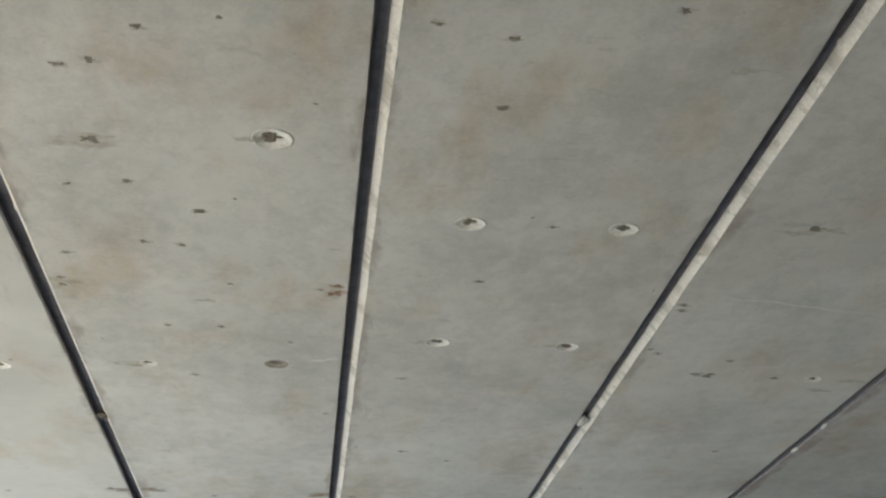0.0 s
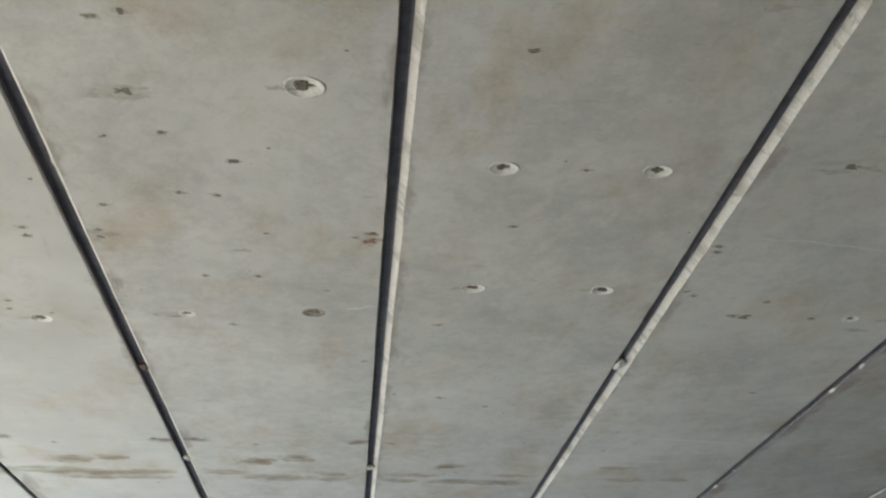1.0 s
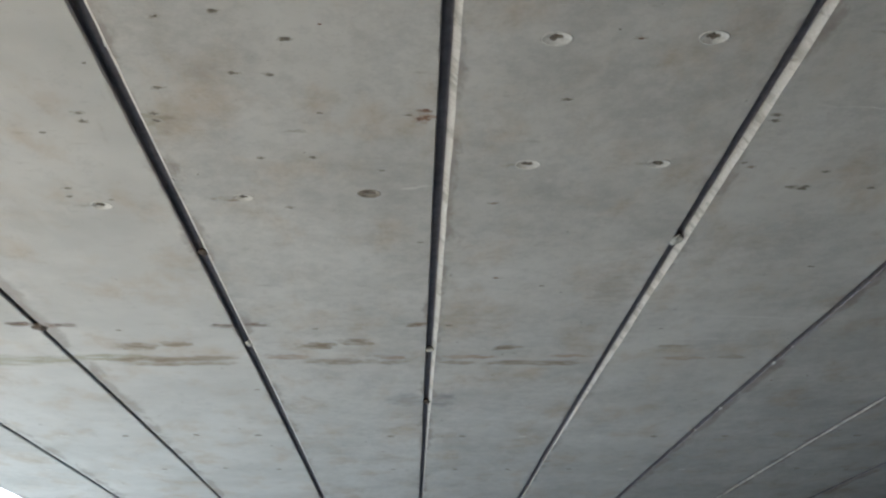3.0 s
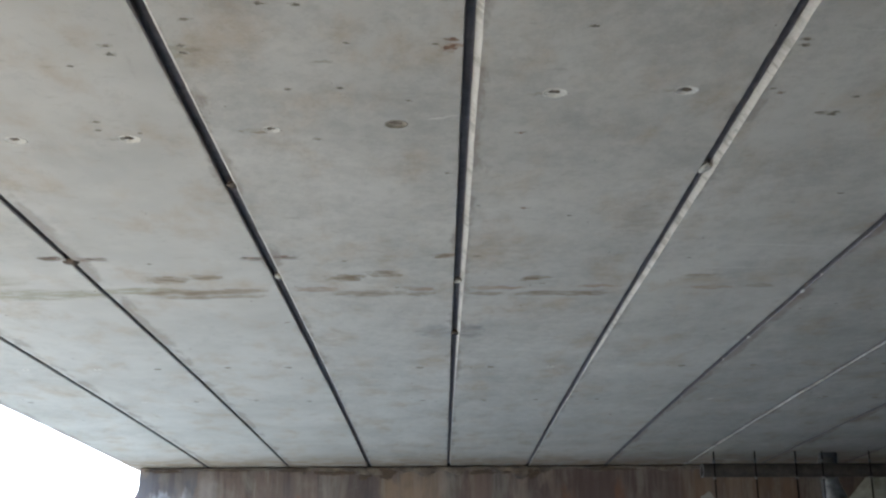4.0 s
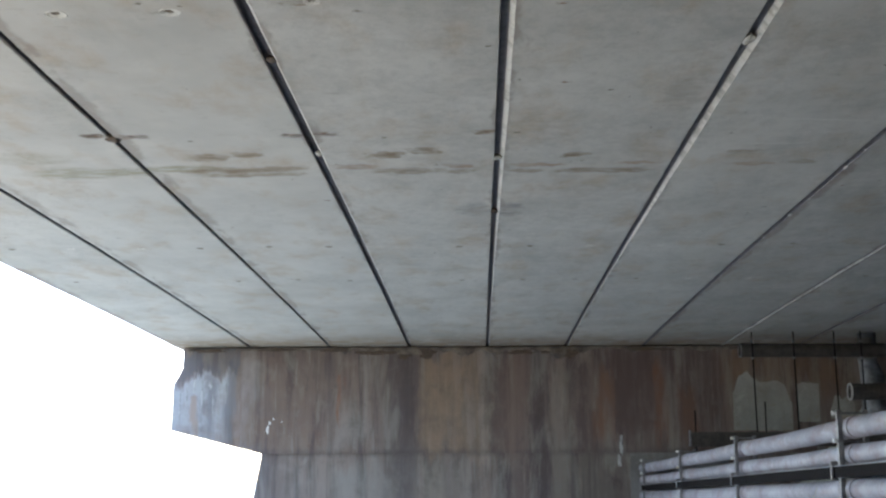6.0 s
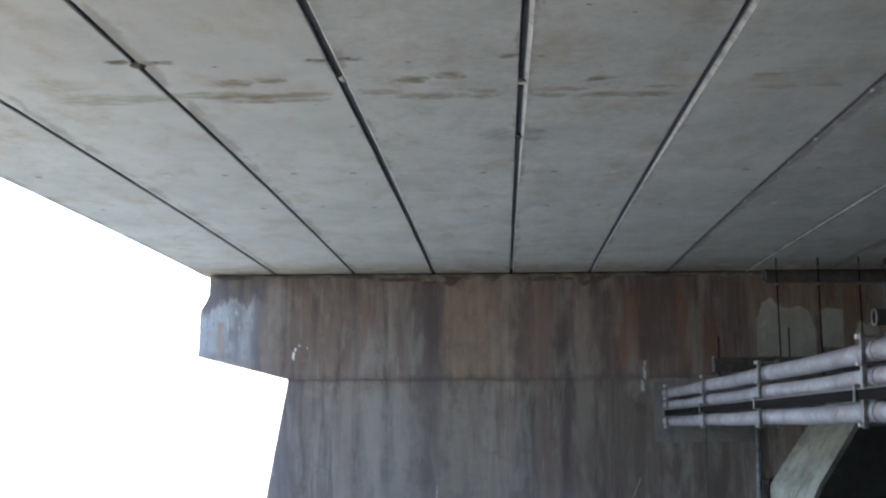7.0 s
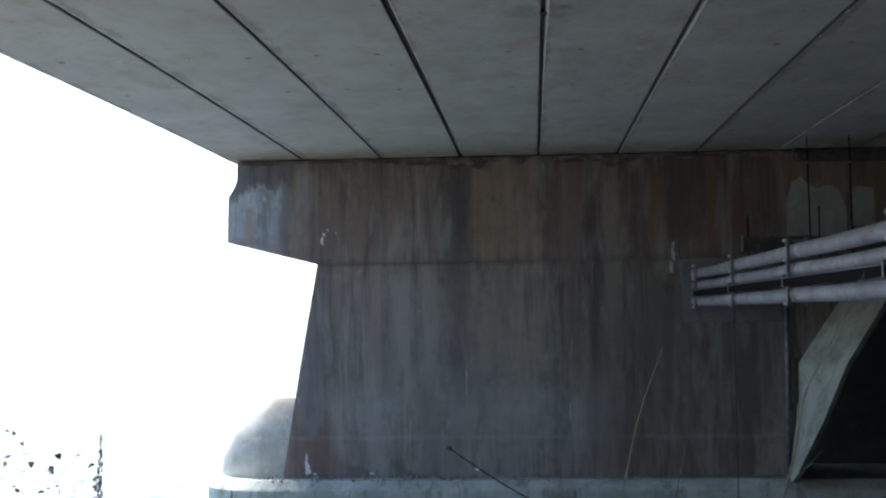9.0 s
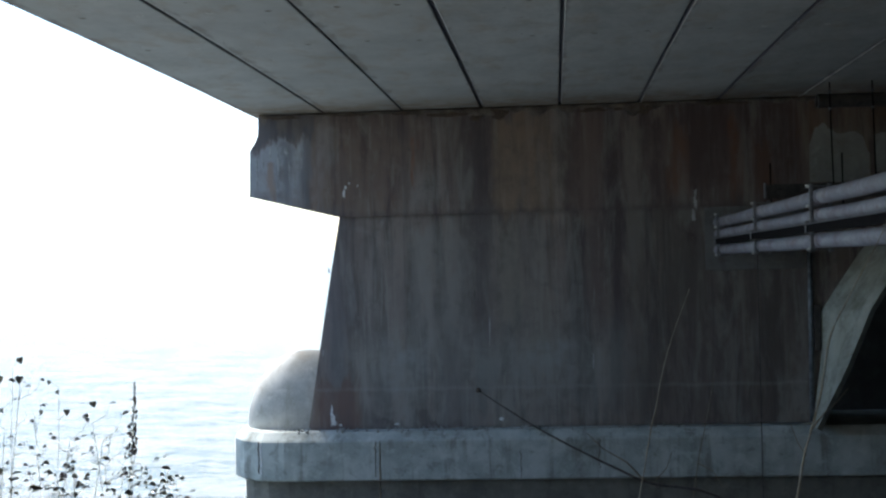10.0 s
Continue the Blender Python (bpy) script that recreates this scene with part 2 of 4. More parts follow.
    stem_runs_and_light = (
        (0.95, 1.25, 3.4, 5.8, 0.55, (0.21, 0.19, 0.165), 0.1), (-2.35, -2.0, 2.4, 4.3, 0.5, (0.29, 0.285, 0.26), 0.12),
        (-1.95, -1.55, 2.2, 4.1, 0.45, (0.28, 0.275, 0.25), 0.12), (-1.05, -0.75, 2.6, 4.35, 0.55, (0.28, 0.25, 0.19), 0.1),
        (-0.6, -0.3, 2.2, 4.3, 0.4, (0.25, 0.23, 0.19), 0.1), (-0.16, -0.06, 2.8, 4.3, 0.4, (0.30, 0.28, 0.24), 0.05),
        # first row: left of the stem made paler for the stronger light there
        (-3.3, -0.3, 2.4, 4.4, 0.35, (0.285, 0.265, 0.235), 0.5), (-2.95, -2.2, 1.75, 2.4, 0.35, (0.32, 0.33, 0.33), 0.1),
        (-0.9, 0.2, 1.75, 2.3, 0.35, (0.31, 0.32, 0.315), 0.1), (1.85, 2.05, 3.85, 3.98, 0.8, (0.06, 0.045, 0.045), 0.05),
        # a hole in the stem, its dark inside drawn as colour
        (-1.53, -1.43, 3.05, 3.17, 0.8, (0.06, 0.05, 0.048), 0.04),)
    stem_foot_and_shade = (
        (-1.9, -1.2, 1.0, 6.2, 0.4, (0.12, 0.10, 0.098), 0.25), (-1.42, -1.16, 1.3, 6.0, 0.8, (0.075, 0.06, 0.062), 0.06),
        (0.68, 0.88, 1.2, 5.95, 0.65, (0.07, 0.055, 0.058), 0.06), (-3.9, -3.45, 1.1, 4.4, 0.45, (0.15, 0.155, 0.17), 0.15),
        # second row: right of the stem darkened in colour where less light reaches
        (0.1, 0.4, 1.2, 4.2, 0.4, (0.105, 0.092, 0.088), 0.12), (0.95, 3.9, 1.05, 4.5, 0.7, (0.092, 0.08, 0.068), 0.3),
        # first row: tide wash, paler than its own colour for the light on the left
        (-3.4, 0.9, 1.05, 2.6, 0.65, (0.31, 0.32, 0.29), 0.6), (-2.0, -1.7, 1.1, 2.6, 0.55, (0.12, 0.11, 0.11), 0.08),
        # second row: the shaded gap along the foot, drawn as dark colour
        (-3.98, -3.25, 1.05, 1.75, 0.7, (0.16, 0.09, 0.065), 0.12), (-3.1, -1.7, 1.08, 1.2, 0.7, (0.07, 0.06, 0.056), 0.06),)
    for lo, hi, low, high, amount, tint, soft in itertools.chain(stem_foot_and_shade, stem_runs_and_light, cap_middle, cap_rust, open_end):
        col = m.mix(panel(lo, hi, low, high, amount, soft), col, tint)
    for level, wide_, amount, tint in ((4.445, 0.09, 0.4, (0.075, 0.062, 0.058)), (1.71, 0.05, 0.22, (0.36, 0.36, 0.345))):
        off = m.math("ABSOLUTE", m.math("SUBTRACT", m.math("ADD", m.axis(2), m.math("MULTIPLY", edge, 0.06)), level))
        col = m.mix(m.math("MULTIPLY", m.step(off, 0.0, wide_, amount, 0.0), m.step(wisp, 0.35, 0.6, 0.35, 1.0)), col, tint)
    m.bump(m.math("ADD", m.math("MULTIPLY", spot, 1.0), m.math("MULTIPLY", fine, 0.4)), 0.4, 0.012)
    return m.done(col, m.step(wisp, 0.3, 0.7, 0.75, 0.92))


def plain_concrete(name, a, b, streaks=0.4, stain=(0.2, 0.15, 0.1)):
    m = Nodes(name)
    big, fine = m.noise(2.2, 5, 0.6), m.noise(45, 4, 0.7)
    run = m.noise(1.0, 5, 0.65, m.mapped((5.0, 5.0, 0.5), (1, 2, 3)))
    col = m.mix(m.step(big, 0.32, 0.68), a, b)
    col = m.mix(m.step(run, 0.5, 0.7, 0.0, streaks), col, stain)
    col = m.mix(m.step(fine, 0.35, 0.75, 0.0, 0.3), col, tuple(c * 1.25 for c in b))
    patch = m.noise(3.4, 6, 0.7, m.mapped((1.0, 1.0, 1.3), (6, 2, 9)), 0.5)
    col = m.mix(m.step(patch, 0.54, 0.62, 0.0, 0.35), col, tuple(c * 1.3 for c in b))
    col = m.mix(m.step(patch, 0.34, 0.44, 0.45, 0.0), col, stain)
    m.bump(m.math("ADD", big, m.math("MULTIPLY", fine, 0.4)), 0.4, 0.01)
    return m.done(col, 0.88)


def speckled(name, a, b, scale=12.0, rough=0.7, metal=0.0, strength=0.3, spec=0.5):
    m = Nodes(name)
    m.bsdf.inputs["Specular IOR Level"].default_value = spec
    n1, n2 = m.noise(scale, 4, 0.6), m.noise(scale * 6, 3, 0.7)
    col = m.mix(m.step(n1, 0.3, 0.7), a, b)
    col = m.mix(m.step(n2, 0.4, 0.8, 0.0, 0.4), col, tuple(c * 0.6 for c in a))
    m.bump(m.math("ADD", n1, n2), strength, 0.004)
    return m.done(col, m.step(n1, 0.2, 0.8, max(0.05, rough - 0.12), min(1.0, rough + 0.1)), metal)


def conduit_paint():
    m = Nodes("conduit_paint")
    big = m.noise(3.0, 4, 0.6, m.mapped((1, 0.7, 1)))
    fine = m.noise(24, 5, 0.7)
    dust = m.noise(6.0, 6, 0.72, m.mapped((1, 0.5, 1), (4, 1, 0)))
    col = m.mix(m.step(big, 0.3, 0.7), (0.17, 0.168, 0.19), (0.30, 0.30, 0.325))
    col = m.mix(m.step(dust, 0.46, 0.64, 0.0, 0.75), col, (0.165, 0.125, 0.135))
    col = m.mix(m.step(fine, 0.52, 0.70, 0.0, 0.6), col, (0.11, 0.09, 0.095))
    m.bump(fine, 0.2, 0.003)
    return m.done(col, 0.6)


def water_surface():
    m = Nodes("river_water")
    a = m.noise(0.55, 5, 0.6, m.mapped((0.8, 1.8, 1)), 0.5)
    b = m.noise(3.2, 4, 0.6, m.mapped((0.7, 1.7, 1)), 0.8)
    m.bump(m.math("ADD", a, m.math("MULTIPLY", b, 0.35)), 1.0, 0.30)
    m.bsdf.inputs["IOR"].default_value = 1.33
    m.bsdf.inputs["Specular IOR Level"].default_value = 0.5
    # ripple glints put into the colour: paler crests, dark blue troughs
    c = m.math("ADD", m.math("MULTIPLY", a, 0.5), m.math("MULTIPLY", b, 0.5))
    return m.done(m.mix(m.step(c, 0.43, 0.54), (0.02, 0.06, 0.085), (0.15, 0.17, 0.175)), 0.18)


def bank_soil():
    m = Nodes("bank_soil")
    a, b, c = m.noise(0.8, 5), m.noise(9, 5, 0.65), m.noise(50, 3, 0.7)
    col = m.mix(m.step(a, 0.35, 0.65), (0.13, 0.118, 0.09), (0.19, 0.172, 0.135))
    col = m.mix(m.step(b, 0.4, 0.7, 0, 0.6), col, (0.10, 0.095, 0.06))
    col = m.mix(m.step(c, 0.5, 0.8, 0, 0.5), col, (0.16, 0.145, 0.115))
    m.bump(m.math("ADD", b, c), 0.6, 0.03)
    return m.done(col, 0.95)


def arris_mortar():
    m = Nodes("arris_mortar")
    gap, fine = m.noise(2.6, 5, 0.7, m.mapped((0.4, 1.6, 0.4))), m.noise(110, 3, 0.6)
    col = m.mix(m.step(fine, 0.25, 0.75), (0.49, 0.45, 0.40), (0.63, 0.61, 0.555))
    col = m.mix(m.step(gap, 0.50, 0.62, 0.0, 0.8), col, (0.33, 0.305, 0.26))
    col = m.mix(m.step(m.noise(14, 3, 0.6), 0.6, 0.7, 0.0, 0.6), col, (0.25, 0.22, 0.18))
    m.bump(fine, 0.3, 0.004)
    return m.done(col, 0.9)


BEAM = beam_concrete()
ARRIS = arris_mortar()
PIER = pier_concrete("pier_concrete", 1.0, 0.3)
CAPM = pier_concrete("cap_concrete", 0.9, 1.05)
FOOT = plain_concrete("footing_concrete", (0.27, 0.295, 0.265), (0.46, 0.485, 0.44), 0.75, (0.14, 0.135, 0.105))
# brown base concrete, with the shade below the footing band put into its colour
BASEM = plain_concrete("waterline_concrete", (0.11, 0.105, 0.085), (0.19, 0.18, 0.145), 0.6, (0.07, 0.065, 0.05))
NOSE = plain_concrete("nose_concrete", (0.36, 0.345, 0.29), (0.56, 0.54, 0.47), 0.6, (0.30, 0.26, 0.19))
PALE = plain_concrete("pale_concrete", (0.22, 0.23, 0.19), (0.40, 0.41, 0.355), 0.55, (0.13, 0.13, 0.09))
PATCH = plain_concrete("patch_mortar", (0.22, 0.22, 0.2), (0.32, 0.32, 0.29), 0.35, (0.25, 0.2, 0.13))
PANEL = plain_concrete("panel_mortar", (0.12, 0.115, 0.108), (0.18, 0.175, 0.165), 0.5, (0.1, 0.085, 0.075))
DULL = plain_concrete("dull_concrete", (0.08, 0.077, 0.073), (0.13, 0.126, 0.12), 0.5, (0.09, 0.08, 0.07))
GROUT = speckled("joint_grout", (0.40, 0.385, 0.34), (0.62, 0.605, 0.55), 22, 0.9)
FILLET = speckled("bearing_mortar", (0.075, 0.06, 0.052), (0.22, 0.18, 0.14), 5, 0.9, 0, 0.6)
RUST = speckled("rust_stain", (0.14, 0.075, 0.05), (0.28, 0.165, 0.105), 40, 0.9)
LIME = speckled("lime_white", (0.6, 0.6, 0.58), (0.78, 0.78, 0.75), 30, 0.85)
# dark insides of hollows and cracks as a colour; dark joint lumps use it too
DARKHOLE = speckled("hole_dark", (0.06, 0.045, 0.035), (0.14, 0.1, 0.07), 50, 0.9)
SEALANT = speckled("joint_sealant", (0.12, 0.108, 0.115), (0.20, 0.185, 0.195), 14, 0.8)
RUNS = speckled("pale_runs", (0.26, 0.26, 0.25), (0.46, 0.455, 0.44), 9, 0.9)
DISH = speckled("dirty_dish", (0.20, 0.17, 0.13), (0.36, 0.325, 0.265), 40, 0.9)
PLUGM = speckled("plug_mortar", (0.56, 0.54, 0.48), (0.78, 0.76, 0.70), 30, 0.9)
FAINT = speckled("faint_stain", (0.34, 0.315, 0.265), (0.45, 0.425, 0.37), 30, 0.9)
GRIME = speckled("grime", (0.11, 0.095, 0.07), (0.23, 0.20, 0.155), 60, 0.9)
FAINTLIME = speckled("thin_lime", (0.52, 0.51, 0.465), (0.62, 0.605, 0.555), 30, 0.9)
CORE = speckled("plug_core", (0.08, 0.06, 0.045), (0.24, 0.2, 0.15), 70, 0.9)
CONDUIT = conduit_paint()
STEEL = speckled("galvanised_steel", (0.14, 0.14, 0.145), (0.26, 0.26, 0.265), 25, 0.55, 0.5)
# near black to hold the shade inside the rails; rods and studs share it
DARKSTEEL = speckled("shade_dark_steel", (0.006, 0.0055, 0.006), (0.013, 0.011, 0.011), 20, 0.9, 0.0, 0.3, 0.06)
PIPESTEEL = speckled("drain_steel", (0.05, 0.045, 0.042), (0.09, 0.08, 0.072), 14, 0.75, 0.0, 0.3, 0.25)
BLUESTEEL = speckled("downpipe_steel", (0.08, 0.09, 0.10), (0.24, 0.26, 0.28), 7, 0.5, 0.2)
RINGM = speckled("pipe_rim_paint", (0.55, 0.55, 0.52), (0.7, 0.7, 0.67), 30, 0.6)
WATERM = water_surface()
SOIL = bank_soil()
STALK = speckled("dry_stalk", (0.27, 0.235, 0.17), (0.44, 0.395, 0.30), 20, 0.8)
TWIG = speckled("twig_bark", (0.16, 0.13, 0.09), (0.3, 0.26, 0.19), 30, 0.85)
DARKTWIG = speckled("dark_bark", (0.06, 0.055, 0.055), (0.14, 0.12, 0.115), 40, 0.85)
SEED = speckled("seed_head", (0.07, 0.055, 0.05), (0.14, 0.1, 0.08), 40, 0.9)
LEAF = speckled("dry_leaf", (0.07, 0.065, 0.05), (0.14, 0.12, 0.07), 30, 0.8)


# ---------------- mesh helpers ----------------
def mesh_object(name, bm, material, smooth=False):
    bmesh.ops.recalc_face_normals(bm, faces=bm.faces)
    me = bpy.data.meshes.new(name)
    bm.to_mesh(me)
    bm.free()
    me.materials.append(material)
    for p in me.polygons:
        p.use_smooth = smooth
    return new(name, me)


def part(name, bm, material, parent, label="", smooth=False):
    ob = mesh_object(name, bm, material, smooth)
    ob.parent = parent
    if label:
        ob["label"] = label
    return ob


def thing(name, label, category, group="", kind=""):
    return tagged(new(name), label, category, group, kind)


def box(bm, x0, x1, y0, y1, z0, z1, bevel=0.0):
    r = bmesh.ops.create_cube(bm, size=1.0)
    for v in r["verts"]:
        v.co = Vector(((x0 + x1) / 2 + v.co.x * (x1 - x0), (y0 + y1) / 2 + v.co.y * (y1 - y0), (z0 + z1) / 2 + v.co.z * (z1 - z0)))
    if bevel:
        es = list({e for v in r["verts"] for e in v.link_edges})
        bmesh.ops.bevel(bm, geom=es, offset=bevel, segments=2, affect="EDGES", profile=0.5)
    return bm


def tube(bm, points, radii, sides=8, cap=True):
    """A tube along points, with one radius each."""
    pts = [Vector(p) for p in points]
    rings = []
    for i, p in enumerate(pts):
        d = (pts[min(i + 1, len(pts) - 1)] - pts[max(i - 1, 0)]).normalized()
        a = d.orthogonal().normalized() if abs(d.z) > 0.9 else d.cross(Vector((0, 0, 1))).normalized()
        b = d.cross(a)
        r = radii[i] if isinstance(radii, (list, tuple)) else radii
        rings.append([bm.verts.new(p + r * (math.cos(k * math.tau / sides) * a + math.sin(k * math.tau / sides) * b)) for k in range(sides)])
    for r0, r1 in zip(rings, rings[1:]):
        for k in range(sides):
            bm.faces.new((r0[k], r0[(k + 1) % sides], r1[(k + 1) % sides], r1[k]))
    if cap:
        bm.faces.new(rings[0][::-1])
        bm.faces.new(rings[-1])
    return bm


def hollow(bm, start, end, radius, wall, sides=24):
    """A pipe with a bore that is open at its start."""
    s, e = Vector(start), Vector(end)
    d = (e - s).normalized()
    deep = s + d * min(0.5, (e - s).length * 0.8)
    tube(bm, [s, e], radius, sides, False)
    tube(bm, [s, deep], radius - wall, sides, False)
    tube(bm, [deep, deep + d * 0.002], radius - wall, sides, True)
    a = d.cross(Vector((0, 0, 1))).normalized() if abs(d.z) < 0.9 else Vector((1, 0, 0))
    b = d.cross(a)
    o = [bm.verts.new(s + radius * (math.cos(k * math.tau / sides) * a + math.sin(k * math.tau / sides) * b)) for k in range(sides)]
    i = [bm.verts.new(s + (radius - wall) * (math.cos(k * math.tau / sides) * a + math.sin(k * math.tau / sides) * b)) for k in range(sides)]
    for k in range(sides):
        bm.faces.new((o[k], o[(k + 1) % sides], i[(k + 1) % sides], i[k]))
    return bm


def rim_ring(bm, start, end, radius, wall, sides=28):
    """A short open ring."""
    s, d = Vector(start), Vector(end) - Vector(start)
    a = d.cross(Vector((0, 0, 1))).normalized()
    b = d.cross(a).normalized()
    loops = []
    for q, rr in ((s, radius), (s, radius - wall), (s + d, radius - wall), (s + d, radius)):
        loops.append([bm.verts.new(q + rr * (math.cos(k * math.tau / sides) * a + math.sin(k * math.tau / sides) * b)) for k in range(sides)])
    for i in range(4):
        for k in range(sides):
            bm.faces.new((loops[i][k], loops[i][(k + 1) % sides], loops[(i + 1) % 4][(k + 1) % sides], loops[(i + 1) % 4][k]))
    return bm


def prism(bm, front, back):
    """A solid between two outlines with the same number of corners."""
    f = [bm.verts.new(p) for p in front]
    b = [bm.verts.new(p) for p in back]
    bm.faces.new(f)
    bm.faces.new(b[::-1])
    n = len(f)
    for k in range(n):
        bm.faces.new((f[k], b[k], b[(k + 1) % n], f[(k + 1) % n]))
    return bm


def n3(x, y, z=0.0):
    return noise.noise(Vector((x, y, z)))


# ---------------- ground and river ----------------
def bank_height(x, y):
    s = min(1.0, max(0.0, (y - 1.6) / 8.0))
    h = 2.35 * (1 - s) - 1.6 * s
    h += 0.10 * n3(x * 0.6, y * 0.6) + 0.04 * n3(x * 2.3, y * 2.3, 4)
    return h


def build_ground():
    xs = [-3000, -600, -120, -40] + [-20 + 0.8 * i for i in range(51)] + [40, 120, 600, 3000]
    ys = [-3000, -600, -100, -31, -29.9, -12] + [-6 + 0.6 * i for i in range(40)] + [30, 60, 140, 600, 3000]
    bm = bmesh.new()
    g = [[bm.verts.new((x, y, bank_height(x, y))) for x in xs] for y in ys]
    for j in range(len(ys) - 1):
        for i in range(len(xs) - 1):
            bm.faces.new((g[j][i], g[j][i + 1], g[j + 1][i + 1], g[j + 1][i]))
    return tagged(mesh_object("ground", bm, SOIL, True), "bare brown earth bank sloping into the river", "ground", kind="structure")


def build_water():
    bm = bmesh.new()
    vs = [bm.verts.new(p) for p in ((-3000, -3000, WATER), (3000, -3000, WATER), (3000, 3000, WATER), (-3000, 3000, WATER))]
    bm.faces.new(vs)
    return tagged(mesh_object("water", bm, WATERM), "rippled blue river water shining under the bright sky", "water", kind="structure")


build_ground()
build_water()

# ---------------- deck: a row of box beams side by side ----------------
deck = thing("bridge_deck", "grey precast concrete bridge deck of long box beams seen from below", "bridge deck", kind="structure")
FIRST, LAST = -4, 13
# chamfer widths of each joint: on the side of smaller x, gap, on the side of larger x
JOINT = {-3: (0.006, 0.040, 0.006), -2: (0.006, 0.030, 0.008), -1: (0.006, 0.048, 0.014), 0: (0.005, 0.042, 0.027),
         1: (0.005, 0.046, 0.027), 2: (0.004, 0.042, 0.004), 3: (0.005, 0.018, 0.022), 4: (0.005, 0.034, 0.004)}


SHIFT = {-3: -0.085, -2: -0.054, -1: -0.016, 0: -0.020, 1: -0.017, 2: -0.028, 3: -0.02, 4: -0.06}


# lifting pockets: x, y, radius, pale mortar or not
POCKETS = [(-0.32, 3.75, 0.068, True), (0.36, 4.27, 0.056, True), (0.90, 4.25, 0.054, True), (-0.335, 5.82, 0.054, False), (-0.91, 5.88, 0.042, True),
           (-1.59, 6.0, 0.054, True), (-2.13, 6.01, 0.054, True), (0.36, 5.45, 0.056, True), (0.92, 5.43, 0.054, True), (2.12, 5.70, 0.04, True), (2.15, 4.2, 0.05, True)]
for i, k in enumerate(range(-4, 5)):
    for j, dx in enumerate((0.33, 0.89)):
        if (i * 3 + j * 5) % 7 != 2:
            POCKETS.append((k * W + dx + 0.02 * n3(i, j), 12.25 + 0.12 * n3(i * 2.2, j), 0.036, (i + j) % 4 == 1))
            POCKETS.append((k * W + dx + 0.02 * n3(i, j + 8), 14.25 + 0.15 * n3(i * 2.2, j + 9), 0.032, (i + j) % 5 == 1))


def beam_mesh(k):
    lo = JOINT.get(k, (0.005, 0.032, 0.005))
    hi = JOINT.get(k + 1, (0.005, 0.032, 0.005))
    x0, x1 = k * W + SHIFT.get(k, 0) + lo[1] / 2, (k + 1) * W + SHIFT.get(k + 1, 0) - hi[1] / 2
    full, c1 = lo[2], hi[0]
    if k == FIRST:
        x0, full = EDGE, 0.025
    # stretches of the underside that hold pockets
    spans = []
    for p in sorted((p for p in POCKETS if x0 < p[0] < x1), key=lambda p: p[1]):
        if spans and p[1] - p[2] - 0.03 < spans[-1][1]:
            spans[-1][1] = max(spans[-1][1], p[1] + p[2] + 0.03)
            spans[-1][2].append(p)
        else:
            spans.append([p[1] - p[2] - 0.03, p[1] + p[2] + 0.03, [p]])
    ys = [Y0 + 0.12 * i for i in range(int((FACE - Y0) / 0.12))] + [FACE, 26, 34, Y1]
    ys = [y for y in ys if not any(a - 0.02 < y < b + 0.02 for a, b, _ in spans)]
    ys = sorted(ys + [y for sp in spans for y in sp[:2]])
    held = {sp[0]: sp[2] for sp in spans}
    bm = bmesh.new()
    rows = []
    for y in ys:
        z = soffit(y)
        c0 = full * (1 - 0.75 * min(1.0, max(0.0, (y - 8.5) / 5.0))) if k in (0, 1) else full
        r0 = 0.004 * n3(y * 5, k * 7.1) + 0.004 * n3(y * 1.1, k * 3.3, 2)
        r1 = 0.004 * n3(y * 5, k * 7.1 + 50) + 0.004 * n3(y * 1.1, k * 3.3 + 50, 2)
        k0, k1 = z + max(c0, 0.008), z + max(c1, 0.008)
        prof = [(x0 + 0.004, z + 0.9), (x0 + 0.004, k0 + 0.03), (x0 + 0.3 * r0, k0), (x0 + c0 + r0, z),
                (x1 - c1 - r1, z), (x1 - 0.3 * r1, k1), (x1 - 0.004, k1 + 0.03), (x1 - 0.004, z + 0.9)]
        rows.append([bm.verts.new((px, y, pz)) for px, pz in prof])
    for y, a, b in zip(ys, rows, rows[1:]):
        for i in range(8):
            if i != 3 or y not in held:
                f = bm.faces.new((a[i], a[(i + 1) % 8], b[(i + 1) % 8], b[i]))
                if k != FIRST or i > 3:
                    f.material_index = 1 if i == 2 and full > 0.01 else 2 if i in (0, 1, 5, 6) or (i == 2 and k >= 2) else 0
                continue
            loops = [[a[3], a[4], b[4], b[3]]]
            for px, py, pr, _ in held[y]:
                loops.append([bm.verts.new((px + pr * math.cos(t * math.tau / 28), py + pr * math.sin(t * math.tau / 28), soffit(py))) for t in range(28)])
            flat = [v for lp in loops for v in lp]
            for tri in geometry.tessellate_polygon([[Vector((v.co.x, v.co.y, 0)) for v in lp] for lp in loops]):
                bm.faces.new([flat[t] for t in tri])
    bm.faces.new(rows[0])
    bm.faces.new(rows[-1][::-1])
    return bm


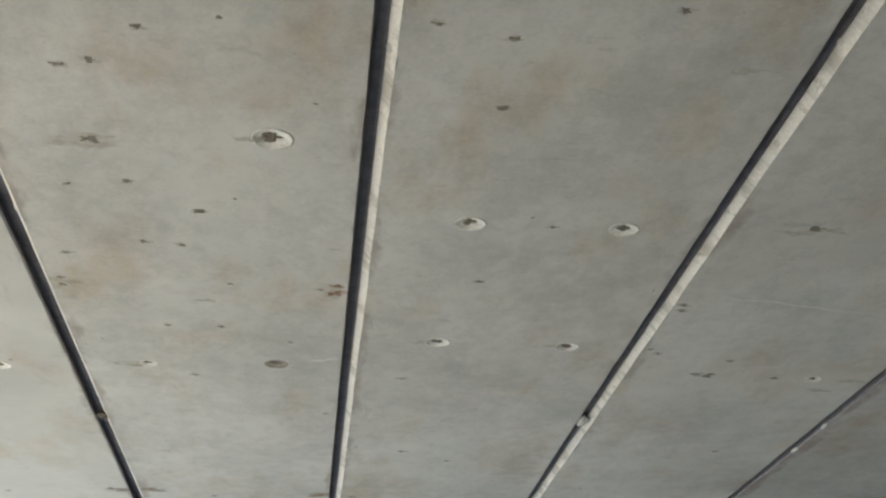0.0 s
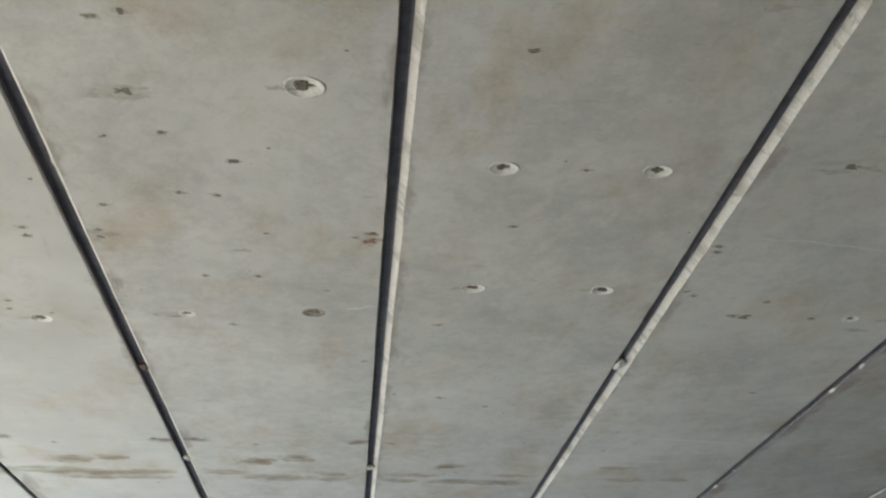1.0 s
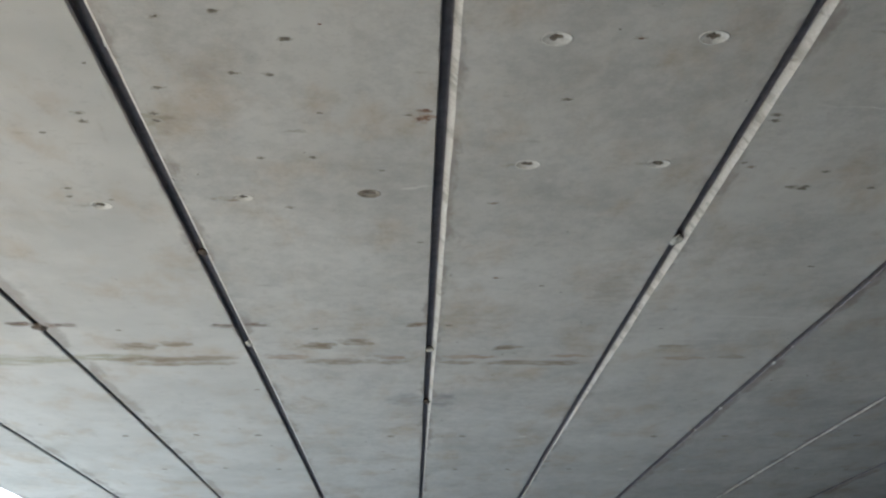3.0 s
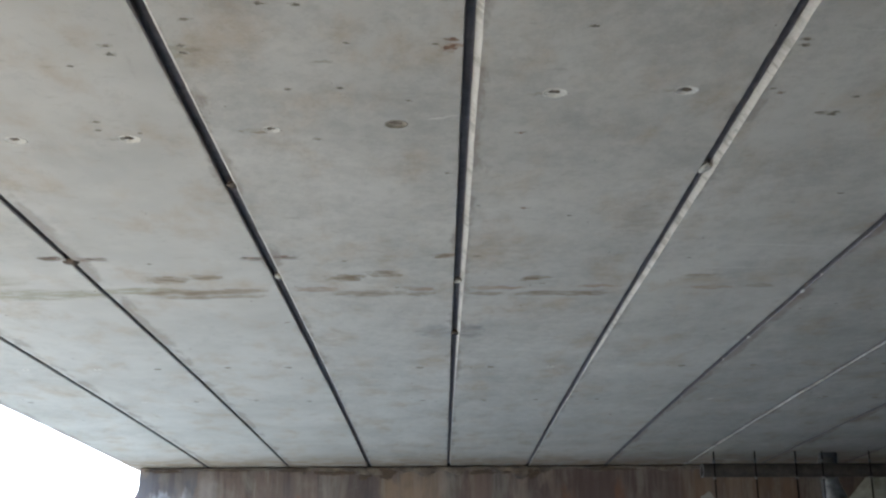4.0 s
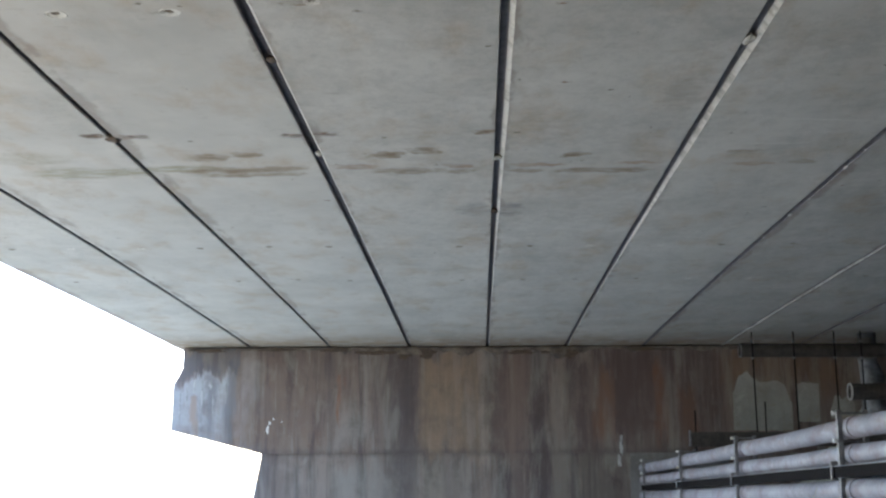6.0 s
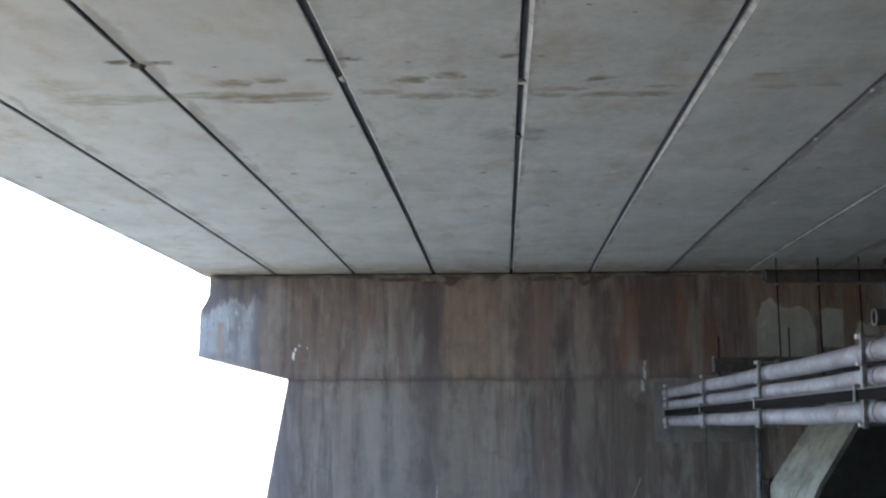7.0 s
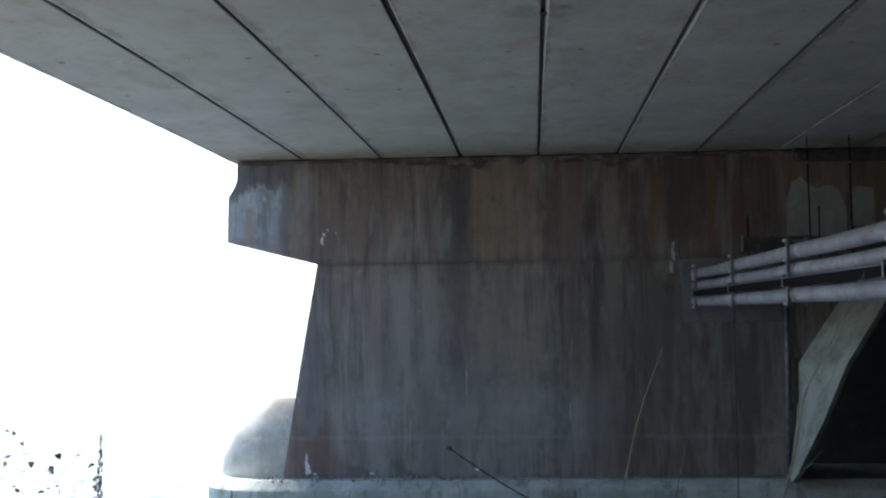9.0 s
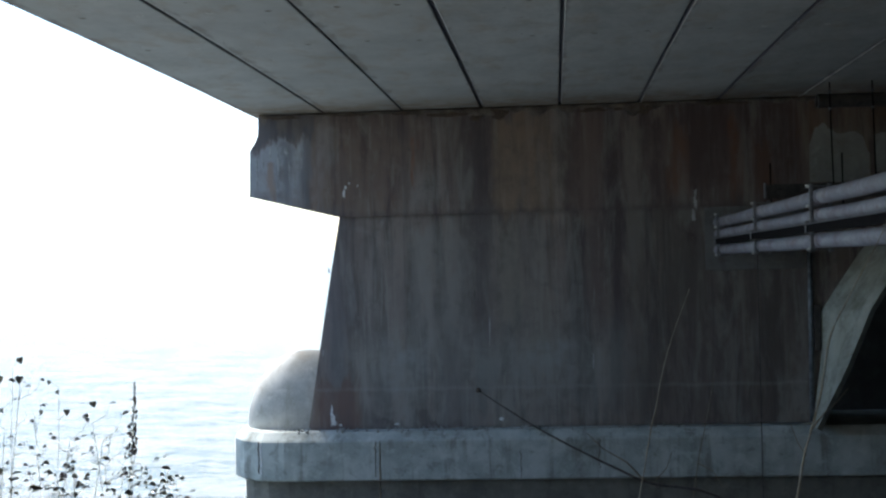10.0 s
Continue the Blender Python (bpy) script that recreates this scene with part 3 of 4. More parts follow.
# beam tones: greyer past joint 2, and light falloff towards +x put into the colour
SIDE_TONE = {-1: 1.02, 0: 1.0, 1: 0.96}
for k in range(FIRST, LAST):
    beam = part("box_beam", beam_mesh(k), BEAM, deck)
    beam_tone = SIDE_TONE.get(k, 1.05 if k < 0 else 0.84)
    beam.color = (beam_tone, beam_tone, beam_tone, 1.0)
    for extra in (ARRIS, SEALANT):
        beam.data.materials.append(extra)
bm = bmesh.new()
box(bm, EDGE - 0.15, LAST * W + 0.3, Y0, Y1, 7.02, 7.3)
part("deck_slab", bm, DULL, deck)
for k in range(FIRST + 1, LAST):
    bm = bmesh.new()
    w = JOINT.get(k, (0.005, 0.032, 0.005))[1]
    n = 120
    rows = []
    for i in range(n + 1):
        y = Y0 + (FACE - Y0) * i / n
        zz = soffit(y) + (0.035 if k in (0, 1, -1) else 0.006 if k == 3 else 0.035) + 0.006 * n3(y * 2.1, k) + 0.004 * n3(y * 7.0, k, 3)
        rows.append([bm.verts.new((k * W + SHIFT.get(k, 0) + sx * (w / 2 + 0.003), y, zz + dz)) for sx, dz in ((-1, 0.002), (-0.3, 0), (0.5, 0.004), (1, 0.0), (1, 0.3), (-1, 0.3))])
    for a, b in zip(rows, rows[1:]):
        for i in range(6):
            bm.faces.new((a[i], a[(i + 1) % 6], b[(i + 1) % 6], b[i]))
    part("joint_filler", bm, SEALANT, deck, "dark weathered joint sealant")


def blob(bm, x, y, rx, ry, z, lift=0.002, seed=0, sides=12):
    """An uneven flat crust under the beams, a few millimetres thick."""
    o, i = [], []
    for k in range(sides):
        a = k * math.tau / sides
        r = max(0.3, 1 + 1.3 * n3(seed * 3.7 + math.cos(a) * 1.8, math.sin(a) * 1.8, seed))
        o.append(bm.verts.new((x + rx * r * math.cos(a), y + ry * r * math.sin(a), z + 0.0005)))
        i.append(bm.verts.new((x + 0.6 * rx * r * math.cos(a), y + 0.6 * ry * r * math.sin(a), z - lift)))
    for k in range(sides):
        bm.faces.new((o[k], o[(k + 1) % sides], i[(k + 1) % sides], i[k]))
    bm.faces.new(i)


def plug(x, y, r, pale, seed):
    """A dished mortar plug in a lifting pocket, with a rusty core."""
    e = thing("pocket_plug", "round pale dished mortar plug with a rusty centre under a beam" if pale else "worn brown dished plug under a beam", "mortar plug", "plugs under the beams")
    e.location = (x, y, soffit(y))
    bm = bmesh.new()
    n = 28
    rings = []
    for q, (rr, dz) in enumerate(((r * 0.97, 0.012), (r * 0.965, -0.0015), (r * 0.9, -0.001), (r * 0.8, 0.002), (r * 0.55, 0.09 * r), (r * 0.35, 0.13 * r), (r * 0.15, 0.14 * r))):
        loop = []
        for t in range(n):
            a = t * math.tau / n
            w = 1 + (0.05 * n3(seed + math.cos(a) * 1.5, math.sin(a) * 1.5, q) if q > 1 else 0)
            loop.append(bm.verts.new((rr * w * math.cos(a), rr * w * math.sin(a), dz + 0.002 * n3(seed + math.cos(a) * 2, math.sin(a) * 2, q + 5))))
        rings.append(loop)
    for a, b in zip(rings, rings[1:]):
        for t in range(n):
            bm.faces.new((a[t], a[(t + 1) % n], b[(t + 1) % n], b[t]))
    bm.faces.new(rings[-1])
    dish = part("mortar_dish", bm, PLUGM if pale else DISH, e, smooth=True)
    bm = bmesh.new()
    blob(bm, -0.1 * r, 0, r * (0.48 if pale else 0.7), r * (0.44 if pale else 0.6), 0.112 * r, 0.05 * r, seed + 1)
    part("rust_core", bm, CORE, dish, "dark rusty core")
    return e


for i, (x, y, r_, pale) in enumerate(POCKETS):
    plug(x, y, r_, pale, i * 2)


# rust spots and chips under the beams
spots, grime = bmesh.new(), bmesh.new()
SPOTS = ((-0.67, 3.18), (-0.82, 3.36), (-0.91, 3.39), (-0.80, 4.09), (-0.58, 4.29), (-1.15, 4.93), (-1.15, 5.0), (-0.09, 4.89), (-0.09, 4.96),
         (-0.79, 4.56), (-0.66, 4.57), (-0.56, 5.38), (-0.78, 5.39), (0.34, 3.12), (0.36, 3.48), (0.65, 4.26), (0.45, 4.77), (1.29, 4.9),
         (1.3, 4.96), (1.33, 5.46), (0.24, 5.94), (-0.71, 6.01), (-1.13, 8.19), (-1.33, 8.22), (-1.09, 4.69), (-1.0, 4.13), (0.76, 2.94))
MORE = ((-1.44, 4.93), (-1.44, 5.01), (-1.69, 5.77), (-1.71, 5.88), (0.33, 7.16), (1.67, 5.51), (1.94, 5.71), (-2.40, 8.26), (-2.56, 8.21),
        (-0.09, 8.2), (0.09, 8.21), (-2.01, 8.36), (-0.75, 8.31), (0.13, 3.07))
RUSTY = {(-1.13, 8.19): 1.9, (-1.33, 8.22): 1.7, (-0.09, 4.89): 1.8, (-0.09, 4.96): 1.8, (-0.09, 8.2): 1.5, (-2.40, 8.26): 1.9, (-2.56, 8.21): 1.7,
         (0.24, 5.94): 1.2, (0.33, 7.16): 1.0, (0.65, 4.26): 1.0, (1.33, 5.46): 1.0}
for i, (x, y) in enumerate(SPOTS + MORE):
    big = RUSTY.get((x, y), 1.25)
    bm = spots if (x, y) in RUSTY else grime
    blob(bm, x, y, 0.016 * big * (1 + 0.6 * n3(i * 1.3, 1)), 0.011 * big * (1 + 0.5 * n3(i * 1.3, 2)), soffit(y), 0.0015, i)
    for j in range(i % 3):
        blob(bm, x + 0.03 * n3(i, j, 5), y + 0.02 * n3(i, j, 8), 0.008 * big, 0.005 * big, soffit(y), 0.001, i + 700 + j, 10)
for i, (x, y, rx, ry) in enumerate(((-0.885, 3.815, 0.032, 0.026), (1.565, 4.162, 0.03, 0.024), (1.625, 5.715, 0.03, 0.03), (1.57, 5.70, 0.025, 0.015), (0.10, 8.205, 0.02, 0.012))):
    blob(grime, x, y, rx, ry, soffit(y), 0.0015, 60 + i, 16)
blob(grime, -0.575, 4.285, 0.032, 0.012, soffit(4.285), 0.0015, 33, 16)
rnd = random.Random(5)
for i in range(230):
    x, y = rnd.uniform(-4.6, 6.5), rnd.uniform(2.5, 19.5)
    if abs(x / W - round(x / W)) * W < 0.06:
        continue
    s = rnd.uniform(0.004, 0.013)
    blob(spots if i % 4 == 0 else grime, x, y, s * rnd.uniform(1, 2.2), s, soffit(y), 0.001, 200 + i, 8)
tagged(mesh_object("rust_spots", spots, RUST), "small dark rust spots dotted under the concrete beams", "rust spots", kind="stuff")

tagged(mesh_object("grime_spots", grime, GRIME), "small dark grimy pits and specks under the concrete beams", "grime spots", kind="stuff")

threads = bmesh.new()
for i, (x0, y0, x1, y1, w) in enumerate(((1.42, 4.80, 2.14, 4.91, 0.008), (1.70, 7.95, 2.28, 8.02, 0.018), (1.48, 8.55, 2.02, 8.55, 0.015), (-0.19, 5.76, -0.06, 5.72, 0.018))):
    n = 16
    rows = []
    for j in range(n + 1):
        u = j / n
        x, y = x0 + (x1 - x0) * u, y0 + (y1 - y0) * u + 0.02 * n3(u * 5, i * 3.1)
        h = w * (0.35 + 0.65 * math.sin(math.pi * u)) * (1 + 0.6 * n3(u * 11, i))
        rows.append([threads.verts.new((x, y - h, soffit(y) + 0.0005)), threads.verts.new((x, y, soffit(y) - 0.0012)), threads.verts.new((x, y + h, soffit(y) + 0.0005))])
    for a, b in zip(rows, rows[1:]):
        for k in (0, 1):
            threads.faces.new((a[k], a[k + 1], b[k + 1], b[k]))
tagged(mesh_object("lime_threads", threads, FAINTLIME), "thin pale lime threads under the beams", "lime threads", kind="stuff")

faint = bmesh.new()
for i, (x, y) in enumerate(SPOTS + MORE):
    blob(faint, x + 0.01 * n3(i, 3), y, 0.03, 0.018, soffit(y), 0.0008, 900 + i, 16)
for i, (x, y, rx) in enumerate(((-0.95, 3.85, 0.06), (-0.86, 3.8, 0.05), (1.52, 4.2, 0.06), (1.62, 4.17, 0.06), (1.6, 5.71, 0.06), (-0.99, 5.89, 0.05), (-1.66, 6.0, 0.05),
                                (0.28, 5.46, 0.04), (0.85, 5.43, 0.04), (-0.4, 3.76, 0.04), (2.3, 5.7, 0.09), (2.2, 5.85, 0.06), (-0.6, 5.1, 0.05), (1.0, 3.2, 0.06))):
    blob(faint, x, y, rx, 0.012 + 0.2 * rx, soffit(y), 0.0012, 820 + i, 18)
tagged(mesh_object("faint_smudges", faint, FAINT), "faint grey smudges beside the plugs under the beams", "smudges", kind="stuff")

# mortar crumbs and lime along the joints
crumbs = bmesh.new()
rnd = random.Random(11)
for k, n in ((0, 26), (1, 70), (2, 10), (3, 110), (-1, 12), (-2, 14)):
    j = JOINT[k]
    for i in range(n):
        y = rnd.uniform(2.6, 19)
        s = rnd.uniform(0.006, 0.016)
        x = k * W + SHIFT[k] + j[1] / 2 + rnd.uniform(0.1, 0.9) * j[2]
        bmesh.ops.create_icosphere(crumbs, subdivisions=1, radius=1.0, matrix=Matrix.LocRotScale(
            (x, y, soffit(y) + (k * W + SHIFT[k] + j[1] / 2 + j[2] - x) * 1.0 + 0.002), Euler((0, 0.8, rnd.uniform(-0.2, 0.2))), (s * 0.8, s * rnd.uniform(1, 4), s * 0.4)))
tagged(mesh_object("joint_mortar", crumbs, GROUT), "crumbly pale mortar bits stuck along the beam joints", "mortar", kind="stuff")


def joint_lump(x, y, size, seed, material):
    bm = bmesh.new()
    bmesh.ops.create_icosphere(bm, subdivisions=3, radius=1.0)
    for v in bm.verts:
        v.co *= 1 + 0.3 * n3(v.co.x * 1.5 + seed, v.co.y * 1.5, v.co.z * 1.5)
        v.co = Vector((x + v.co.x * size[0], y + v.co.y * size[1], soffit(y) + 0.012 + v.co.z * size[2]))
    return tagged(mesh_object("mortar_lump", bm, material), "mortar lump bridging the open joint between two beams", "mortar lump", "lumps in the joints")


joint_lump(1.205, 6.50, (0.03, 0.07, 0.017), 1, GROUT)
joint_lump(-2.49, 8.3, (0.055, 0.07, 0.03), 2, DARKHOLE)
joint_lump(-0.02, 8.9, (0.035, 0.035, 0.02), 3, GROUT)
joint_lump(-1.22, 8.75, (0.03, 0.05, 0.02), 4, GROUT)
joint_lump(-1.225, 6.75, (0.03, 0.05, 0.014), 5, DARKHOLE)
joint_lump(-0.02, 10.7, (0.03, 0.06, 0.02), 6, DARKHOLE)

# ---------------- pier ----------------
pier = thing("bridge_pier", "stained concrete bridge pier with a wide cap and rounded nose in the river", "bridge pier", kind="structure")
BACK = 21.9
# right-hand outline of stem and cap
FRONT_EDGE = [(3.74, 1.1), (3.86, 2.0), (3.9, 2.8), (4.48, 3.66)]
STEMF = FACE + 0.045
cap_f = [(-4.78, 6.085), (-4.79, 5.78), (-4.84, 5.66), (-4.93, 5.52), (-4.95, 4.80), (-3.53, 4.44)]
bm = bmesh.new()
fe = [(5.14, 4.44), (5.3, 4.62), (6.16, 5.58), (6.62, 6.085)]
be = fe
prism(bm, [(x, FACE, z) for x, z in cap_f + fe], [(x, BACK, min(z, 6.085)) for x, z in cap_f + be])
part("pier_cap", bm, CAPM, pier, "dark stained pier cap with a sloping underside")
bm = bmesh.new()
stem_f = [(-3.53, 4.44), (-3.82, 2.8), (-4.11, 1.08)] + FRONT_EDGE[:4] + [(5.14, 4.44)]
stem_b = stem_f
prism(bm, [(x, STEMF, z) for x, z in stem_f], [(x, BACK, z) for x, z in stem_b])
part("pier_stem", bm, PIER, pier)
# pale raking haunch that flares out from the side of the pier
NEAR = 19.5
ROOT = [(3.72, 1.08), (3.85, 2.0), (3.89, 2.8), (4.46, 3.66), (5.28, 4.62), (6.14, 5.58), (6.6, 6.07)]
LIP = [(-0.15 + (x + 0.15) * (NEAR - 0.2) / (FACE - 0.2), 4.0 + (z - 4.0) * (NEAR - 0.2) / (FACE - 0.2))
       for x, z in ((3.76, 1.0), (4.25, 1.94), (4.63, 2.8), (5.21, 3.73), (6.15, 4.75), (7.1, 5.6), (7.9, 6.2))]
bm = bmesh.new()
quads = []
for (x0, z0), (x1, z1) in zip(ROOT, LIP):
    n = 6
    quads.append([[bm.verts.new((x0 + (x1 - x0) * i / n + dx + 0.03 * n3(z0 * 2, i * 0.9, x0), FACE + (NEAR - FACE) * i / n + dy, z0 + (z1 - z0) * i / n - 0.6 * dx)) for i in range(n + 1)]
                  for dx, dy in ((0, 0), (0.07, 0.06))])
for a, b in zip(quads, quads[1:]):
    for s_ in (0, 1):
        for i in range(6):
            bm.faces.new((a[s_][i], a[s_][i + 1], b[s_][i + 1], b[s_][i]))
    for i in (0, 6):
        bm.faces.new((a[0][i], b[0][i], b[1][i], a[1][i]))
for q in (quads[0], quads[-1]):
    for i in range(6):
        bm.faces.new((q[0][i], q[0][i + 1], q[1][i + 1], q[1][i]))
part("raking_haunch", bm, PALE, pier, "pale concrete raking haunch beside the pier stem")


def stadium(cx, cy, r, x_end, z, sides=4):
    pts = [(cx + r * math.cos(a), cy + r * math.sin(a), z) for a in [math.pi / 2 + math.pi * i / sides for i in range(sides + 1)]]
    return pts + [(x_end, cy - r, z), (x_end, cy + r, z)]


MID = (FACE + BACK) / 2
bm = bmesh.new()
rings = [[bm.verts.new(p) for p in stadium(-4.44, MID, r_, 15, z_, 8)] for r_, z_ in ((0.97, 0.335), (0.99, 0.36), (0.985, 0.94), (0.97, 0.965), (0.86, 1.085))]
for a, b in zip(rings, rings[1:]):
    for i in range(len(a)):
        bm.faces.new((a[i], a[(i + 1) % len(a)], b[(i + 1) % len(a)], b[i]))
bm.faces.new(rings[0][::-1])
bm.faces.new(rings[-1])
band = part("footing_band", bm, FOOT, pier, "pale weathered footing band with a rounded end")
bm = bmesh.new()
prism(bm, stadium(-4.40, MID, 0.87, 15, -3.0, 8), stadium(-4.40, MID, 0.87, 15, 0.34, 8))
part("footing_base", bm, BASEM, pier, "brown footing base at the waterline, its colour darkened for the shade under the band")
bm = bmesh.new()
bmesh.ops.create_uvsphere(bm, u_segments=40, v_segments=24, radius=1.0)
bmesh.ops.delete(bm, geom=[v for v in bm.verts if v.co.z < -0.01], context="VERTS")
for v in bm.verts:
    s = 1 + 0.012 * n3(v.co.x * 2.3, v.co.y * 2.3, v.co.z * 2.3)
    v.co = Vector((-4.19 + v.co.x * 1.04 * s, MID + 0.05 + v.co.y * 0.62 * s, 1.07 + v.co.z * 1.24 * s))
part("nose_dome", bm, NOSE, pier, "rounded pale concrete cutwater dome", True)

for cx, z1, z0 in ((-3.0, 0.95, 0.40), (0.45, 0.93, 0.5), (-0.75, 0.8, 0.36)):
    bm = bmesh.new()
    n = 14
    tube(bm, [(cx + 0.035 * n3(i * 0.6, cx * 3), MID - 0.989, z1 + (z0 - z1) * i / n) for i in range(n + 1)], [0.007 * (1 + 0.5 * n3(i, cx)) for i in range(n + 1)], 4)
    part("crack", bm, DARKHOLE, band, "dark crack in the footing band")

end = [(-4.44 - 0.42 + 0.02 * n3(i * 0.7, 3), MID - 0.889 + 0.01 * n3(i * 0.7, 3), 0.95 - 0.055 * i) for i in range(10)]
bm = bmesh.new()
tube(bm, end, [0.012 * (1 + 0.5 * n3(i, 2)) for i in range(10)], 5)
part("crack", bm, DARKHOLE, band, "dark crack in the rounded end of the footing")
bm = bmesh.new()
tube(bm, [(x + 0.045, y - 0.012, z - 0.02) for x, y, z in end], [0.022 * (1 + 0.8 * n3(i * 0.8, 7)) for i in range(10)], 6)
part("lime_run", bm, LIME, band, "white lime run beside the crack")

# mortar squeezed out along the bearing line at the top of the pier
bm = bmesh.new()
top, low = [], []
xs = [-4.7 + 0.07 * i for i in range(158)]
vf = []
for x in xs:
    u = (x / W) % 1.0
    drop = 0.08 + 0.16 * n3(x * 1.3, 2.0) + 0.13 * n3(x * 4.1, 5.0)
    out = 0.025 + 0.03 * n3(x * 2.7, 9.0) + 0.02 * n3(x * 7.0, 1.0)
    drop = max(0.015, drop) * (0.5 if x > 2.3 else 0.35 if x < -2.3 else 1.0)
    vf.append([bm.verts.new(p) for p in ((x, FACE + 0.01, 6.088), (x, FACE - out, 6.08), (x, FACE - out * 1.2, 6.08 - drop * 0.7), (x, FACE + 0.01, 6.07 - drop))])
for a, c in zip(vf, vf[1:]):
    for i in range(4):
        bm.faces.new((a[i], a[(i + 1) % 4], c[(i + 1) % 4], c[i]))
part("bearing_mortar", bm, FILLET, pier, "ragged brown mortar along the bearing line", True)
bm = bmesh.new()
box(bm, -4.7, 6.4, FACE + 0.12, BACK - 0.1, 6.085, 6.098)
part("bearing_strip", bm, DARKHOLE, pier)


def ragged_patch(name, x0, x1, z0, tops, y, material, label, seed, depth=0.008):
    """A thin mortar coat with a ragged top edge."""
    n = 40
    bm = bmesh.new()
    rows = []
    for i in range(n + 1):
        u = i / n
        s = u * (len(tops) - 1)
        k = min(int(s), len(tops) - 2)
        t = s - k
        t = t * t * (3 - 2 * t)
        z1 = tops[k] * (1 - t) + tops[k + 1] * t + 0.02 * n3(u * 9, seed)
        x = x0 + (x1 - x0) * u
        zb = z0 + 0.012 * n3(u * 7, seed + 4)
        rows.append([bm.verts.new(p) for p in ((x, y + 0.002, zb), (x, y - depth, zb + 0.008), (x, y - depth, z1 - 0.01), (x, y + 0.002, z1))])
    for a, c in zip(rows, rows[1:]):
        for i in range(4):
            bm.faces.new((a[i], a[(i + 1) % 4], c[(i + 1) % 4], c[i]))
    bm.faces.new(rows[0])
    bm.faces.new(rows[-1][::-1])
    return part(name, bm, material, pier, label)


ragged_patch("repair_coat", 3.76, 4.66, 4.77, (5.35, 5.62, 5.68, 5.56, 5.5, 5.53, 5.54, 5.48, 5.2), FACE, PATCH, "pale repair mortar with a ragged top", 3)
ragged_patch("repair_coat", 4.75, 5.08, 4.9, (5.48, 5.51, 5.5, 5.49), FACE, PATCH, "pale repair mortar with a ragged top", 9)
ragged_patch("repair_coat", 5.25, 5.62, 4.95, (5.1, 5.32, 5.25, 5.3, 5.2), FACE, PATCH, "pale repair mortar with a ragged top", 14)
ragged_patch("duct_panel", 2.16, 3.66, 3.46, (4.52, 4.53, 4.52), STEMF, PANEL, "grey mortar panel round the conduit ends", 21, 0.03)

# lime runs and droppings on the pier
limes = bmesh.new()


def wall_blob(bm, x, z, rx, rz, y, seed):
    sides = 22
    o, i = [], []
    for k in range(sides):
        a = k * math.tau / sides
        r = max(0.35, 1 + 1.0 * n3(seed * 2.3 + math.cos(a) * 1.9, math.sin(a) * 1.9, seed))
        o.append(bm.verts.new((x + rx * r * math.cos(a), y, z + rz * r * math.sin(a))))
        i.append(bm.verts.new((x + 0.5 * rx * r * math.cos(a), y - 0.004, z + 0.5 * rz * r * math.sin(a))))
    for k in range(sides):
        bm.faces.new((o[k], o[(k + 1) % sides], i[(k + 1) % sides], i[k]))
    bm.faces.new(i)


for i, (x, z, rx, rz) in enumerate(((-3.44, 4.82, 0.02, 0.07), (-3.41, 4.9, 0.018, 0.03), (-3.35, 4.97, 0.012, 0.02), (-3.22, 4.93, 0.01, 0.01), (-3.72, 1.22, 0.045, 0.08), (-3.73, 1.35, 0.02, 0.1),
                                    (-3.6, 1.16, 0.03, 0.02), (-1.05, 1.22, 0.03, 0.035), (-2.7, 1.16, 0.03, 0.015), (-3.68, 1.2, 0.02, 0.03))):
    wall_blob(limes, x, z, rx, rz, (FACE if z > 4.44 else STEMF), 500 + i)
runs = bmesh.new()
for i, (x, z, rx, rz) in enumerate(((-4.72, 5.35, 0.016, 0.2), (-4.6, 5.48, 0.02, 0.12), (-4.48, 5.3, 0.012, 0.26), (-4.35, 5.5, 0.03, 0.07), (-4.3, 5.2, 0.012, 0.2),
                                    (-4.82, 5.2, 0.015, 0.25), (-4.1, 5.4, 0.01, 0.15), (-3.75, 3.0, 0.01, 0.05), (-3.72, 3.6, 0.012, 0.06), (-3.85, 2.3, 0.012, 0.07),
                                    (2.02, 4.55, 0.025, 0.13), (2.0, 4.33, 0.03, 0.1), (-1.2, 2.6, 0.01, 0.2), (0.4, 2.1, 0.012, 0.12))):
    wall_blob(runs, x, z, rx, rz, (FACE if z > 4.44 else STEMF), 650 + i)
tagged(mesh_object("water_runs", runs, RUNS), "pale water runs down the stained pier face", "water runs", kind="stuff")
# shade inside spalled hollows, laid on as flat dark patches
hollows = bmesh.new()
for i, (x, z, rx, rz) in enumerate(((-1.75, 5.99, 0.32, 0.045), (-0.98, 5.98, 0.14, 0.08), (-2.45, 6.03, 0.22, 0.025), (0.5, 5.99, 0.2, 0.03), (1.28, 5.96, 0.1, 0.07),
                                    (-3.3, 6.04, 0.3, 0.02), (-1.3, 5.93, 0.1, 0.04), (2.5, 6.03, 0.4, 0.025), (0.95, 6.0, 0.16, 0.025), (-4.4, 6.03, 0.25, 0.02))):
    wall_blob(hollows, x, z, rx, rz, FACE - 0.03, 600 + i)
tagged(mesh_object("hollow_shade", hollows, DARKHOLE), "flat dark patches standing for the shade in spalled hollows along the pier top", "spalls", kind="stuff")
tagged(mesh_object("lime_runs", limes, LIME), "white lime runs and droppings on the pier face", "lime runs", kind="stuff")

